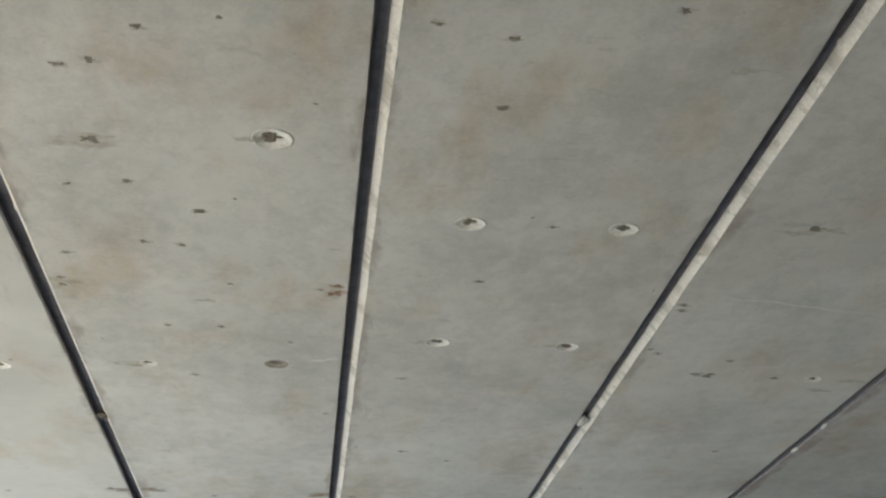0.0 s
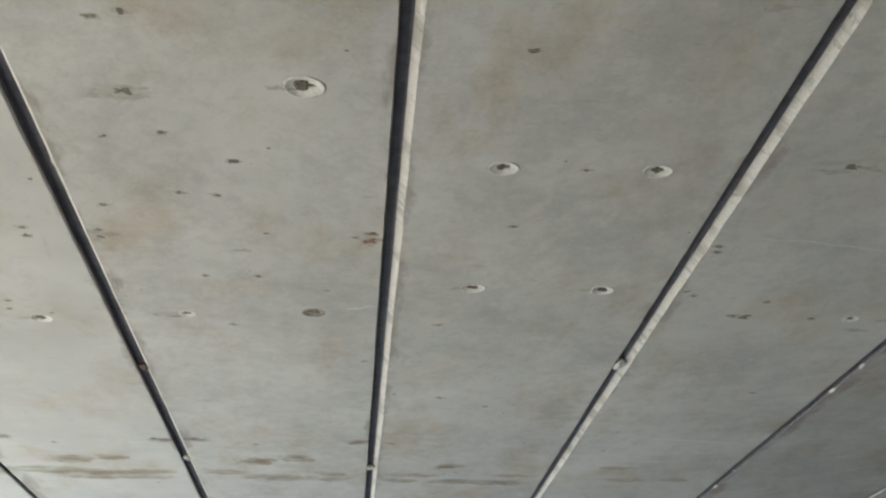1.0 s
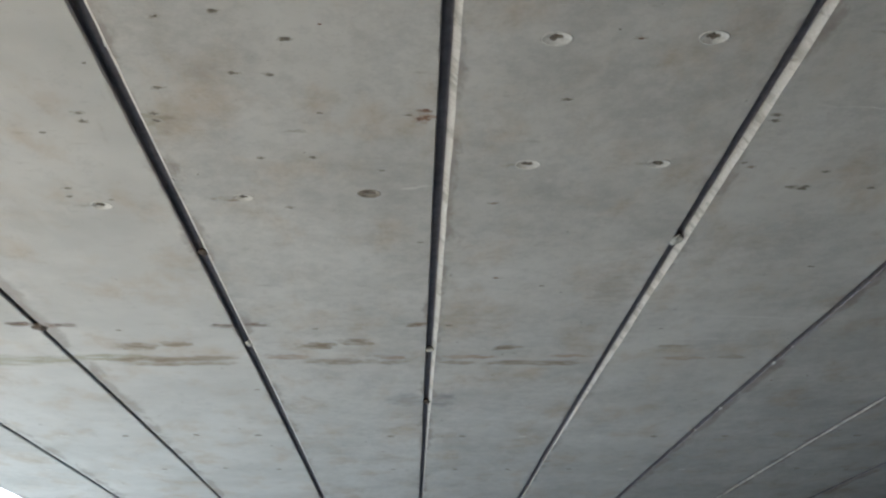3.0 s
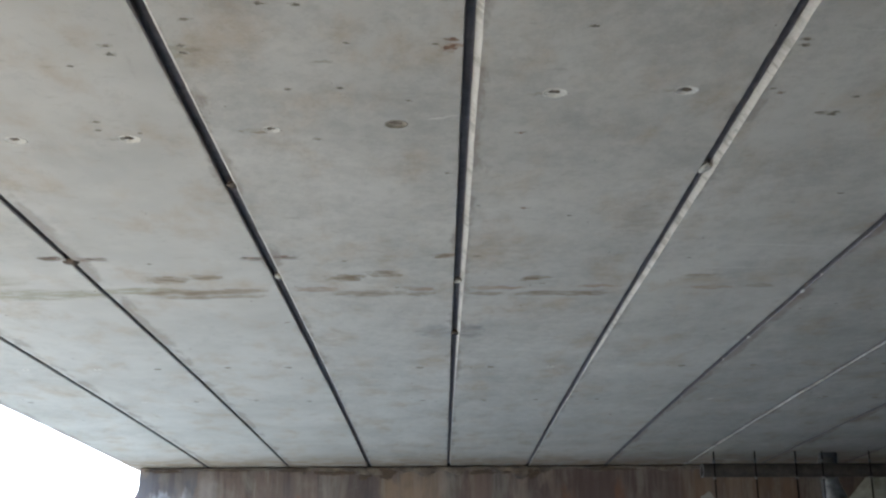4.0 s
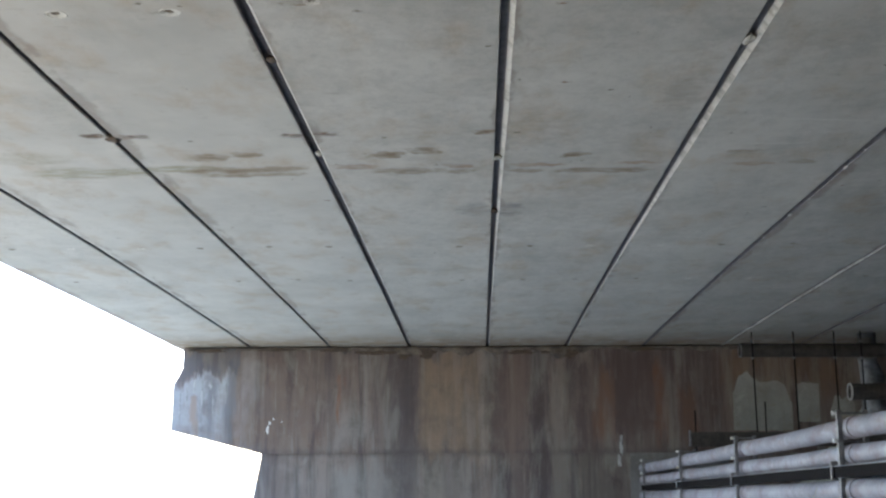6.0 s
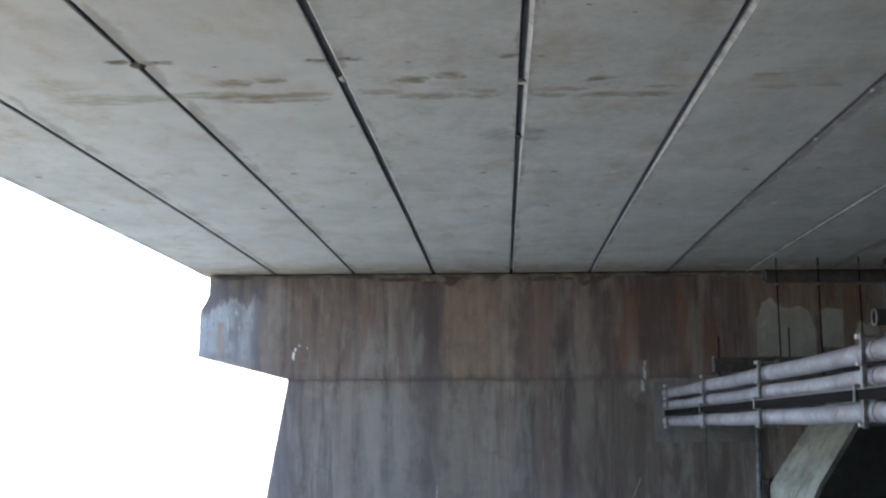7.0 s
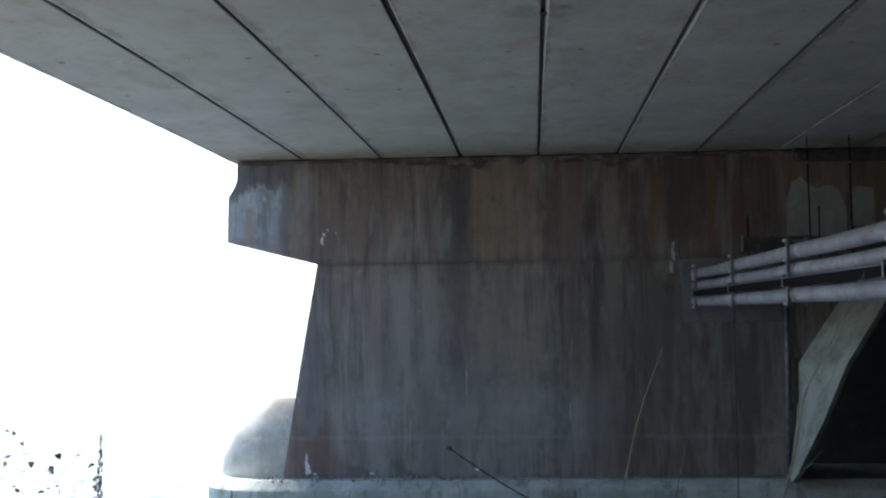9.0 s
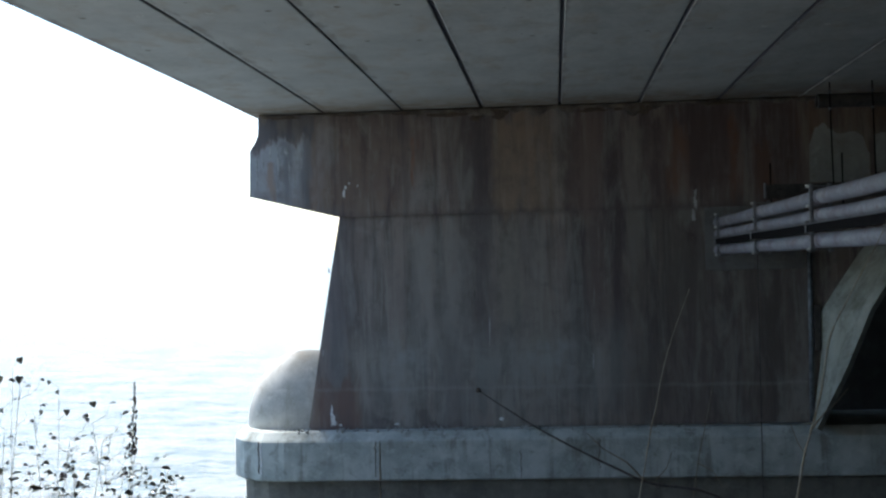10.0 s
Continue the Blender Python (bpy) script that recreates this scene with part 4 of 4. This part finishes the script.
# ---------------- enclosing walls, added to keep light out ---
# unseen wall behind the eye; its long left end cuts sky light on the pier
bm = bmesh.new()
box(bm, -40, 16.5, Y0 - 1.0, Y0 - 0.02, -3, 7.0)
tagged(mesh_object("wall_back_block", bm, DULL), "plain grey concrete wall added unseen behind the bank, lengthened to block the sky", "wall", kind="structure")
# added wall on the right, so that daylight enters only from the left
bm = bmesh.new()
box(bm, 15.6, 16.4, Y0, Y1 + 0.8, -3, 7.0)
tagged(mesh_object("wall_side", bm, DULL), "plain dark concrete wall added to close off the right side under the bridge", "wall", kind="structure")
# added close behind the pier to stop light spilling past its right side
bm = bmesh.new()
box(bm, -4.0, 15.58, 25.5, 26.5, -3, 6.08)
tagged(mesh_object("wall_far_block", bm, DULL), "plain dark concrete wall added behind the pier to block daylight from beyond", "wall", kind="structure")

# ---------------- conduit bank ----------------
SLOPE = -0.0168


def run_x(y):
    return 2.42 - 0.0055 * (y - 9.7)


def run_z(y, base):
    return base + SLOPE * (y - 9.7)


STRUTS = [-1.1, 2.4, 5.9, 9.41, 13.03, 16.48, 20.0]
BASES = (4.385, 4.205, 3.965)
for base, r in zip(BASES, (0.072, 0.066, 0.074)):
    e = thing("conduit_pipe", "pale grey painted conduit pipe clamped in a bank of three", "pipe", "conduit bank")
    for a, b in zip([-2.3] + STRUTS, STRUTS + [FACE + 0.04]):
        bm = bmesh.new()
        n = 10
        pts = [(run_x(a + (b - a) * i / n), a + (b - a) * i / n, run_z(a + (b - a) * i / n, base) - 0.010 * math.sin(math.pi * i / n)) for i in range(n + 1)]
        tube(bm, pts, r, 24)
        length = part("pipe_length", bm, CONDUIT, e, smooth=True)
        bm = bmesh.new()
        tube(bm, [(run_x(b), b - 0.14, run_z(b - 0.14, base)), (run_x(b), b - 0.05, run_z(b - 0.05, base))], r + 0.007, 24)
        part("coupling", bm, CONDUIT, length)
for y in STRUTS:
    e = thing("pipe_hanger", "galvanised steel strut clamping three conduits, with bolt heads", "pipe bracket", "conduit brackets")
    x = run_x(y) - 0.085
    zt, zb = run_z(y, 4.385) + 0.125, run_z(y, 3.965) - 0.115
    bm = bmesh.new()
    box(bm, x - 0.018, x + 0.018, y - 0.02, y + 0.02, zb, zt, 0.004)
    front = part("strut", bm, STEEL, e)
    bm = bmesh.new()
    box(bm, x + 0.16, x + 0.196, y - 0.02, y + 0.02, zb, zt, 0.004)
    part("strut", bm, STEEL, e)
    for zz in (zt - 0.025, run_z(y, 4.295), zb + 0.025):
        bm = bmesh.new()
        tube(bm, [(x - 0.02, y, zz), (x + 0.2, y, zz)], 0.008, 8)
        part("bolt", bm, STEEL, front)
        bm = bmesh.new()
        tube(bm, [(x - 0.048, y, zz), (x - 0.021, y, zz)], 0.017, 6)
        part("bolt_head", bm, RINGM, front, "pale bolt head")
for a, b in zip(STRUTS, STRUTS[1:]):
    e = thing("support_rail", "steel channel rail between the conduits, its shaded inside coloured black", "rail", "conduit rails")
    bm = bmesh.new()
    a0, b0 = a + 0.1, b + 0.12
    x0 = run_x(a0) - 0.115
    for y_, yy in ((a0, b0),):
        lo, hi = run_z(y_, 4.085), run_z(yy, 4.085)
        prism(bm, [(x0, y_, lo - 0.04), (x0 + 0.012, y_, lo - 0.04), (x0 + 0.012, y_, lo + 0.036), (x0, y_, lo + 0.036)],
              [(x0 - 0.01, yy, hi - 0.04), (x0 + 0.002, yy, hi - 0.04), (x0 + 0.002, yy, hi + 0.036), (x0 - 0.01, yy, hi + 0.036)])
        prism(bm, [(x0 + 0.013, y_, lo - 0.04), (x0 + 0.09, y_, lo - 0.04), (x0 + 0.09, y_, lo - 0.03), (x0 + 0.013, y_, lo - 0.03)],
              [(x0 + 0.003, yy, hi - 0.04), (x0 + 0.08, yy, hi - 0.04), (x0 + 0.08, yy, hi - 0.03), (x0 + 0.003, yy, hi - 0.03)])
    # flat web coloured for the shade inside an open channel
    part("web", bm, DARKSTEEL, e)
    bm = bmesh.new()
    lo, hi = run_z(a0, 4.085) + 0.037, run_z(b0, 4.085) + 0.037
    prism(bm, [(x0 - 0.004, a0, lo), (x0 + 0.05, a0, lo), (x0 + 0.05, a0, lo + 0.006), (x0 - 0.004, a0, lo + 0.006)],
          [(x0 - 0.014, b0, hi), (x0 + 0.04, b0, hi), (x0 + 0.04, b0, hi + 0.006), (x0 - 0.014, b0, hi + 0.006)])
    part("flange", bm, STEEL, e, "pale steel top flange")
    bm = bmesh.new()
    hi = run_z(b0, 4.085)
    box(bm, x0 - 0.03, x0 + 0.02, b0, b0 + 0.03, hi - 0.055, hi + 0.075, 0.006)
    part("end_plate", bm, STEEL, e)
e = thing("drop_pipe", "thin pale pipe running down the pier face to the footing", "pipe")
bm = bmesh.new()
tube(bm, [(3.72, STEMF - 0.06, 3.75), (3.72, STEMF - 0.06, 2.9), (3.70, STEMF - 0.06, 1.11)], 0.035, 14)
part("pipe_length", bm, BLUESTEEL, e, smooth=True)
bm = bmesh.new()
box(bm, 3.76, 3.86, STEMF - 0.1, STEMF - 0.004, 2.2, 2.9, 0.01)
part("junction_box", bm, PIPESTEEL, e, "narrow dark steel box")

# ---------------- hung drain pipes near the pier ----------------
HY = 19.2
e = thing("drain_pipe", "dark steel drain pipe under the deck with an open end", "pipe", "drain pipes")
bm = bmesh.new()
hollow(bm, (3.62, HY, 5.87), (7.6, HY, 5.85), 0.1, 0.012)
part("pipe_length", bm, PIPESTEEL, e, smooth=True)
bm = bmesh.new()
rim_ring(bm, (3.612, HY, 5.87), (3.63, HY, 5.87), 0.103, 0.009)
part("pipe_rim", bm, STEEL, e, "worn metal rim")
e = thing("drain_pipe", "dark steel branch pipe with an open pale ringed end", "pipe", "drain pipes")
bm = bmesh.new()
hollow(bm, (5.14, HY - 0.1, 5.26), (7.6, HY - 0.1, 5.27), 0.118, 0.012)
part("pipe_length", bm, PIPESTEEL, e, smooth=True)
bm = bmesh.new()
rim_ring(bm, (5.125, HY - 0.1, 5.26), (5.15, HY - 0.1, 5.26), 0.122, 0.011)
part("pipe_rim", bm, RINGM, e, "pale worn rim")
e = thing("downpipe", "dark steel downpipe with a pale streaked collar below the deck", "pipe")
bm = bmesh.new()
tube(bm, [(5.49, HY + 0.16, 6.12), (5.49, HY + 0.16, 5.7), (5.55, HY + 0.17, 5.5), (5.57, HY + 0.17, 3.0)], [0.13, 0.13, 0.17, 0.17], 22)
part("pipe_length", bm, BLUESTEEL, e, smooth=True)
bm = bmesh.new()
tube(bm, [(5.46, HY + 0.14, 6.05), (5.46, HY + 0.14, 5.74)], 0.125, 22)
part("collar", bm, PANEL, e, "pale streaked collar", True)
bm = bmesh.new()
tube(bm, [(5.57, HY + 0.17, 5.06), (5.57, HY + 0.17, 5.01)], 0.2, 22)
part("flange", bm, BLUESTEEL, e)
for i, x in enumerate((3.77, 4.36, 4.94, 5.32, 6.0)):
    e = thing("hanger_rod", "thin dark steel rod hanging from the deck", "rod", "hanger rods")
    bm = bmesh.new()
    tube(bm, [(x, HY - 0.125, soffit(HY) + 0.005), (x + 0.01, HY - 0.125, 5.5), (x + 0.03, HY - 0.125, 4.44)], 0.011, 8)
    rod = part("rod", bm, DARKSTEEL, e)
    bm = bmesh.new()
    tube(bm, [(x, HY - 0.125, 6.0), (x, HY - 0.125, 5.965)], 0.024, 6)
    part("nut", bm, STEEL, rod)
    bm = bmesh.new()
    tube(bm, [(x, HY - 0.125, 5.76), (x, HY - 0.125, 5.73)], 0.024, 6)
    part("nut", bm, STEEL, rod)
e = thing("support_beam", "dark steel channel beam hung from rods below the deck", "steel beam")
bm = bmesh.new()
box(bm, 2.85, 6.4, HY - 0.165, HY - 0.085, 4.68, 4.695, 0.002)
box(bm, 2.85, 6.4, HY - 0.165, HY - 0.153, 4.505, 4.679)
box(bm, 2.85, 6.4, HY - 0.165, HY - 0.085, 4.49, 4.504, 0.002)
part("channel", bm, PIPESTEEL, e)
bm = bmesh.new()
box(bm, 2.83, 2.85, HY - 0.18, HY - 0.07, 4.5, 4.72, 0.004)
part("end_plate", bm, STEEL, e, "pale steel end plate")
for x in (2.92, 3.92):
    bm = bmesh.new()
    tube(bm, [(x, HY - 0.125, 4.4), (x, HY - 0.125, 5.12 if x > 3 else 5.0)], 0.011, 8)
    part("stud", bm, DARKSTEEL, e)
e = thing("cable", "thin grey cable hanging from a conduit bracket", "cable")
bm = bmesh.new()
tube(bm, [(2.32, 16.5, 3.9), (2.325, 16.52, 3.0), (2.33, 16.6, -0.6)], 0.006, 6)
part("strand", bm, PIPESTEEL, e)


# ---------------- weeds and twigs on the bank ----------------
def stalk(name, label, category, points, r0, r1, material=None, group=""):
    e = thing(name, label, category, group)
    e.location = points[0]
    o = Vector(points[0])
    # smooth line through the points, with a little wobble
    pts, rad = [], []
    P = [Vector(p) - o for p in points]
    n = 6
    for i in range(len(P) - 1):
        p0, p1, p2, p3 = P[max(i - 1, 0)], P[i], P[i + 1], P[min(i + 2, len(P) - 1)]
        for j in range(n):
            t = j / n
            q = 0.5 * ((2 * p1) + (p2 - p0) * t + (2 * p0 - 5 * p1 + 4 * p2 - p3) * t * t + (3 * p1 - p0 - 3 * p2 + p3) * t ** 3)
            pts.append(q + Vector((0.006 * n3(q.z * 6, o.x * 9), 0.006 * n3(q.z * 6, o.x * 9, 5), 0)))
    pts.append(P[-1])
    rad = [r0 + (r1 - r0) * i / (len(pts) - 1) for i in range(len(pts))]
    bm = bmesh.new()
    tube(bm, pts, rad, 6)
    part("stem", bm, material or STALK, e)
    return e, pts


def twig(name, points, r0=0.006, r1=0.002, label="thin bare twig rising from the river bank", foot=-0.06, material=None):
    first = Vector(points[0])
    g = bank_height(first.x, first.y)
    return stalk(name, label, "twig", [(first.x + foot, first.y, g - 0.03), (first.x + foot * 0.6, first.y, (g + first.z) / 2)] + points, r0, r1, material or TWIG, "bare twigs")


def fork(e, points, r0, r1, material):
    """A side twig of e; points in the world."""
    o = e.location
    bm = bmesh.new()
    n = len(points)
    tube(bm, [Vector(p) - o for p in points], [r0 + (r1 - r0) * i / (n - 1) for i in range(n)], 5)
    part("side_twig", bm, material, e)


twig("bare_twig", [(0.10, 4.2, 3.25), (0.14, 4.2, 3.43), (0.165, 4.2, 3.55), (0.20, 4.2, 3.68), (0.25, 4.2, 3.80)], 0.003, 0.0009, "thin pale leaning twig rising from the river bank", -0.36, STALK)
e, pts = twig("bare_twig", [(0.42, 4.22, 3.04), (0.09, 4.22, 3.215), (-0.05, 4.22, 3.285), (-0.22, 4.22, 3.38), (-0.40, 4.22, 3.50)], 0.0055, 0.002, "dark twig arching sideways over the bank, a bud at its tip", 0.1, DARKTWIG)
bm = bmesh.new()
bmesh.ops.create_icosphere(bm, subdivisions=2, radius=0.007, matrix=Matrix.LocRotScale(pts[-1], None, (1.3, 1, 1)))
part("bud", bm, DARKTWIG, e, "dark shrivelled bud", smooth=True)
for i in range(5):
    bm = bmesh.new()
    p = pts[len(pts) - 5 - 4 * i]
    bmesh.ops.create_icosphere(bm, subdivisions=1, radius=0.0036, matrix=Matrix.Translation(p + Vector((0, 0, 0.002))))
    part("knot", bm, DARKTWIG, e)
fork(e, [(0.10, 4.22, 3.215), (0.05, 4.23, 3.27), (-0.02, 4.24, 3.31), (-0.07, 4.24, 3.36)], 0.003, 0.0012, TWIG)
fork(e, [(0.12, 4.22, 3.2), (0.17, 4.23, 3.25), (0.19, 4.24, 3.30)], 0.0025, 0.001, TWIG)
e, pts = twig("bare_twig", [(0.56, 4.2, 3.18), (0.60, 4.2, 3.35), (0.635, 4.2, 3.49), (0.665, 4.2, 3.65), (0.735, 4.2, 3.79), (0.80, 4.2, 3.91), (0.85, 4.2, 4.02)], 0.005, 0.0009, "pale forked twig rising from the river bank", -0.36, STALK)
fork(e, [(0.605, 4.2, 3.37), (0.64, 4.2, 3.415), (0.68, 4.2, 3.45), (0.715, 4.2, 3.49)], 0.0032, 0.0012, STALK)
fork(e, [(0.585, 4.2, 3.29), (0.56, 4.2, 3.33), (0.54, 4.2, 3.39)], 0.0025, 0.001, STALK)
e, pts = twig("bare_twig", [(0.255, 4.25, 3.18), (0.29, 4.25, 3.36), (0.325, 4.25, 3.55)], 0.0028, 0.0009, "faint upright twig on the river bank", -0.3)
fork(e, [(0.27, 4.25, 3.26), (0.31, 4.25, 3.24), (0.34, 4.25, 3.19)], 0.002, 0.001, TWIG)
twig("bare_twig", [(-0.71, 4.2, 3.17), (-0.712, 4.2, 3.25), (-0.71, 4.2, 3.35)], 0.004, 0.002, "short upright twig on the river bank", 0.0)


def leaf(bm, at, size, turn, tilt):
    """A small curled leaf of six faces with a folded midrib."""
    m = Matrix.Translation(at) @ Euler((tilt, 0.3 * tilt, turn)).to_matrix().to_4x4() @ Matrix.Scale(size, 4)
    mid = [Vector((0, 0, 0)), Vector((0.4, 0, 0.08)), Vector((0.8, 0, 0.05)), Vector((1.05, 0, -0.1))]
    lf = [Vector((0.35, 0.3, 0.2)), Vector((0.75, 0.26, 0.16))]
    rt = [Vector((0.35, -0.3, 0.2)), Vector((0.75, -0.26, 0.16))]
    vm = [bm.verts.new(m @ p) for p in mid]
    vl = [bm.verts.new(m @ p) for p in lf]
    vr = [bm.verts.new(m @ p) for p in rt]
    for s in (vl, vr):
        bm.faces.new((vm[0], vm[1], s[0]))
        bm.faces.new((vm[1], vm[2], s[1], s[0]))
        bm.faces.new((vm[2], vm[3], s[1]))


def broad_weed(x, y, leaves, seed):
    """A dry climber with a few broad heart-shaped leaves."""
    top = max(z for _, z, _ in leaves)
    g = bank_height(x, y)
    e, line = stalk("weed", "dry climbing weed with broad dark heart-shaped leaves", "weed",
                    [(x - 0.1, y, g - 0.03), (x - 0.04, y, g + 0.5 * (top - g)), (x - 0.02, y, g + 0.8 * (top - g)), (x, y, top - 0.02)], 0.0022, 0.0007, None, "weeds on the bank")
    r = random.Random(seed)
    for lx, lz, size in leaves:
        at = Vector((lx - (x - 0.1), 0, lz - (g - 0.03)))
        near = min(line, key=lambda p: (p - at).length)
        bm = bmesh.new()
        tube(bm, [near, near.lerp(at, 0.6) + Vector((0, 0, 0.004)), at], [0.0009, 0.0007, 0.0006], 4)
        spray = part("leaf_stalk", bm, STALK, e)
        bm = bmesh.new()
        half = [(0, 0.35), (0.3, 0.5), (0.52, 0.3), (0.45, 0.0), (0.22, -0.35), (0, -0.6)]
        turn = Euler((r.uniform(-0.3, 0.3), r.uniform(-0.4, 0.4), r.uniform(-0.5, 0.5))).to_matrix()
        mid = [bm.verts.new(at + turn @ Vector((0, 0, z * size))) for z in (0.35, 0.0, -0.6)]
        for sgn in (-1, 1):
            vs = [bm.verts.new(at + turn @ Vector((sgn * a * size, -0.25 * a * size, b * size))) for a, b in half[1:5]]
            bm.faces.new((mid[0], vs[0], vs[1], mid[1]))
            bm.faces.new((mid[1], vs[1], vs[2]))
            bm.faces.new((mid[1], vs[2], vs[3], mid[2]))
        part("broad_leaf", bm, LEAF, spray, "broad dark heart-shaped leaf")
    return e


def weed(x, y, top, lean, kind, seed):
    r = random.Random(seed)
    g = bank_height(x, y)
    h = top - g
    lean *= 2.2
    bow = r.uniform(-0.06, 0.06)
    pts = [(x - lean, y, g - 0.03), (x - lean * 0.7 + bow, y + 0.02, g + h * 0.4), (x - lean * 0.3 + bow, y, g + h * 0.75), (x, y, top)]
    label = {"spike": "tall dry weed with a knobbly seed spike", "head": "dry branching weed with small dark seed heads", "leafy": "low dark leafy weed on the bank"}[kind]
    e, line = stalk("weed", label, "weed", pts, 0.0032, 0.001, None, "weeds on the bank")
    n = len(line)
    if kind == "spike":
        bm = bmesh.new()
        for i in range(120):
            t = r.random()
            p = line[-1] * (1 - t * 0.4) + line[int(n * 0.68)] * (t * 0.4)
            a = r.uniform(0, math.tau)
            s = r.uniform(0.0022, 0.005) * (0.6 + 0.6 * t)
            w = r.uniform(0.003, 0.013) * (0.4 + t)
            bmesh.ops.create_icosphere(bm, subdivisions=1, radius=s, matrix=Matrix.LocRotScale(p + Vector((math.cos(a) * w, math.sin(a) * w, 0)), None, (1, 1, 1.6)))
        part("seed_spike", bm, SEED, e, "brown knobbly seed spike")
    elif kind == "head":
        for i in range(20):
            t = r.uniform(0.5, 1.0)
            p = line[min(n - 1, int(t * n))]
            a = r.uniform(0, math.tau)
            q = p + Vector((math.cos(a) * 0.09, math.sin(a) * 0.05, r.uniform(0.05, 0.13))) * r.uniform(0.35, 1.0)
            mid = p.lerp(q, 0.55) + Vector((math.cos(a) * 0.012, 0, -0.012))
            bm = bmesh.new()
            tube(bm, [p, p.lerp(mid, 0.5), mid, q], [0.0011, 0.001, 0.0008, 0.0006], 4)
            spray = part("side_twig", bm, STALK, e)
            bm = bmesh.new()
            for j in range(r.choice((1, 1, 2, 3))):
                leaf(bm, q + Vector((r.uniform(-1, 1), r.uniform(-1, 1), r.uniform(-1, 1))) * 0.005, r.uniform(0.010, 0.03), r.uniform(0, math.tau), r.uniform(-1.3, 1.3))
            part("seed_head", bm, SEED, spray, "dark shrivelled seed head")
    bm = bmesh.new()
    for i in range(60 if kind == "leafy" else 14):
        t = r.uniform(0.5, 1.0) if kind == "leafy" else r.uniform(0.55, 0.95)
        p = line[min(n - 1, int(t * n))] + Vector((r.uniform(-0.07, 0.07), r.uniform(-0.07, 0.07), r.uniform(-0.05, 0.04))) * (1.0 if kind == "leafy" else 0.1)
        leaf(bm, p, (r.uniform(0.018, 0.042) if kind == "leafy" else r.uniform(0.008, 0.024)), r.uniform(0, math.tau), r.uniform(-0.9, 0.9))
    part("leaves", bm, LEAF, e, "small curled dark leaves")
    return e


WEEDS = ((-2.19, 5.0, 3.48, 0.12, "head"), (-1.745, 5.0, 3.47, 0.05, "spike"), (-1.95, 5.1, 3.30, -0.10, "head"), (-2.34, 4.9, 3.42, 0.08, "head"),
        (-2.08, 5.2, 3.22, 0.14, "head"), (-1.84, 4.9, 3.26, 0.10, "head"), (-1.66, 5.1, 3.12, 0.03, "leafy"), (-1.78, 5.0, 3.10, -0.04, "leafy"),
        (-2.0, 4.85, 3.13, 0.05, "leafy"), (-2.2, 5.1, 3.10, -0.05, "leafy"), (-2.45, 5.0, 3.2, 0.06, "head"), (-1.9, 5.3, 3.08, 0.1, "leafy"),
        (-2.12, 4.95, 3.36, 0.05, "head"))
MORE_WEEDS = ((-1.7, 5.2, 3.06, 0.05, "leafy"), (-2.38, 5.2, 3.12, 0.03, "leafy"), (-2.1, 5.3, 3.06, 0.02, "leafy"), (-1.6, 5.0, 3.0, 0.02, "leafy"),
        (-2.5, 5.1, 3.34, 0.03, "head"), (-1.98, 4.95, 3.2, -0.05, "head"), (-1.66, 4.95, 3.08, 0.02, "leafy"), (-1.71, 5.05, 3.02, 0.02, "leafy"),
        (-2.3, 4.9, 3.05, 0.02, "leafy"), (-1.87, 5.0, 3.15, 0.04, "head"), (-2.05, 5.05, 3.05, 0.0, "leafy"), (-2.26, 5.0, 3.3, 0.06, "head"),
        (-1.8, 5.15, 3.2, 0.08, "head"))
for i, (x, y, top, lean, kind) in enumerate(WEEDS + MORE_WEEDS):
    weed(x, y, top, lean, kind, 40 + i)

broad_weed(-2.22, 5.0, ((-2.19, 3.556, 0.026), (-2.195, 3.483, 0.032), (-2.267, 3.485, 0.03), (-2.266, 3.366, 0.02)), 7)
broad_weed(-2.06, 5.05, ((-2.099, 3.465, 0.018), (-2.067, 3.427, 0.016), (-1.927, 3.38, 0.026), (-2.032, 3.35, 0.024), (-2.133, 3.351, 0.02)), 8)

# crumbled mortar lying on the footing along the foot of the pier
bm = bmesh.new()
rng = random.Random(91)
for i in range(150):
    x = rng.uniform(-4.0, 1.8) if i % 3 else rng.choice((-4.2, -3.3, -2.2, -1.4, -0.5)) + rng.gauss(0, 0.12)
    q = rng.uniform(0.008, 0.03)
    m = Matrix.LocRotScale(Vector((x, FACE + 0.03 - rng.uniform(0.0, 0.6) ** 2, 1.085 + q * 0.4)), Euler((rng.uniform(0, 3), rng.uniform(0, 3), rng.uniform(0, 3))), (q * 1.4, q, q * 0.8))
    bmesh.ops.create_icosphere(bm, subdivisions=1, radius=1.0, matrix=m)
tagged(mesh_object("mortar_crumbs", bm, PATCH), "crumbled grey mortar bits on the pier footing", "rubble", kind="stuff")
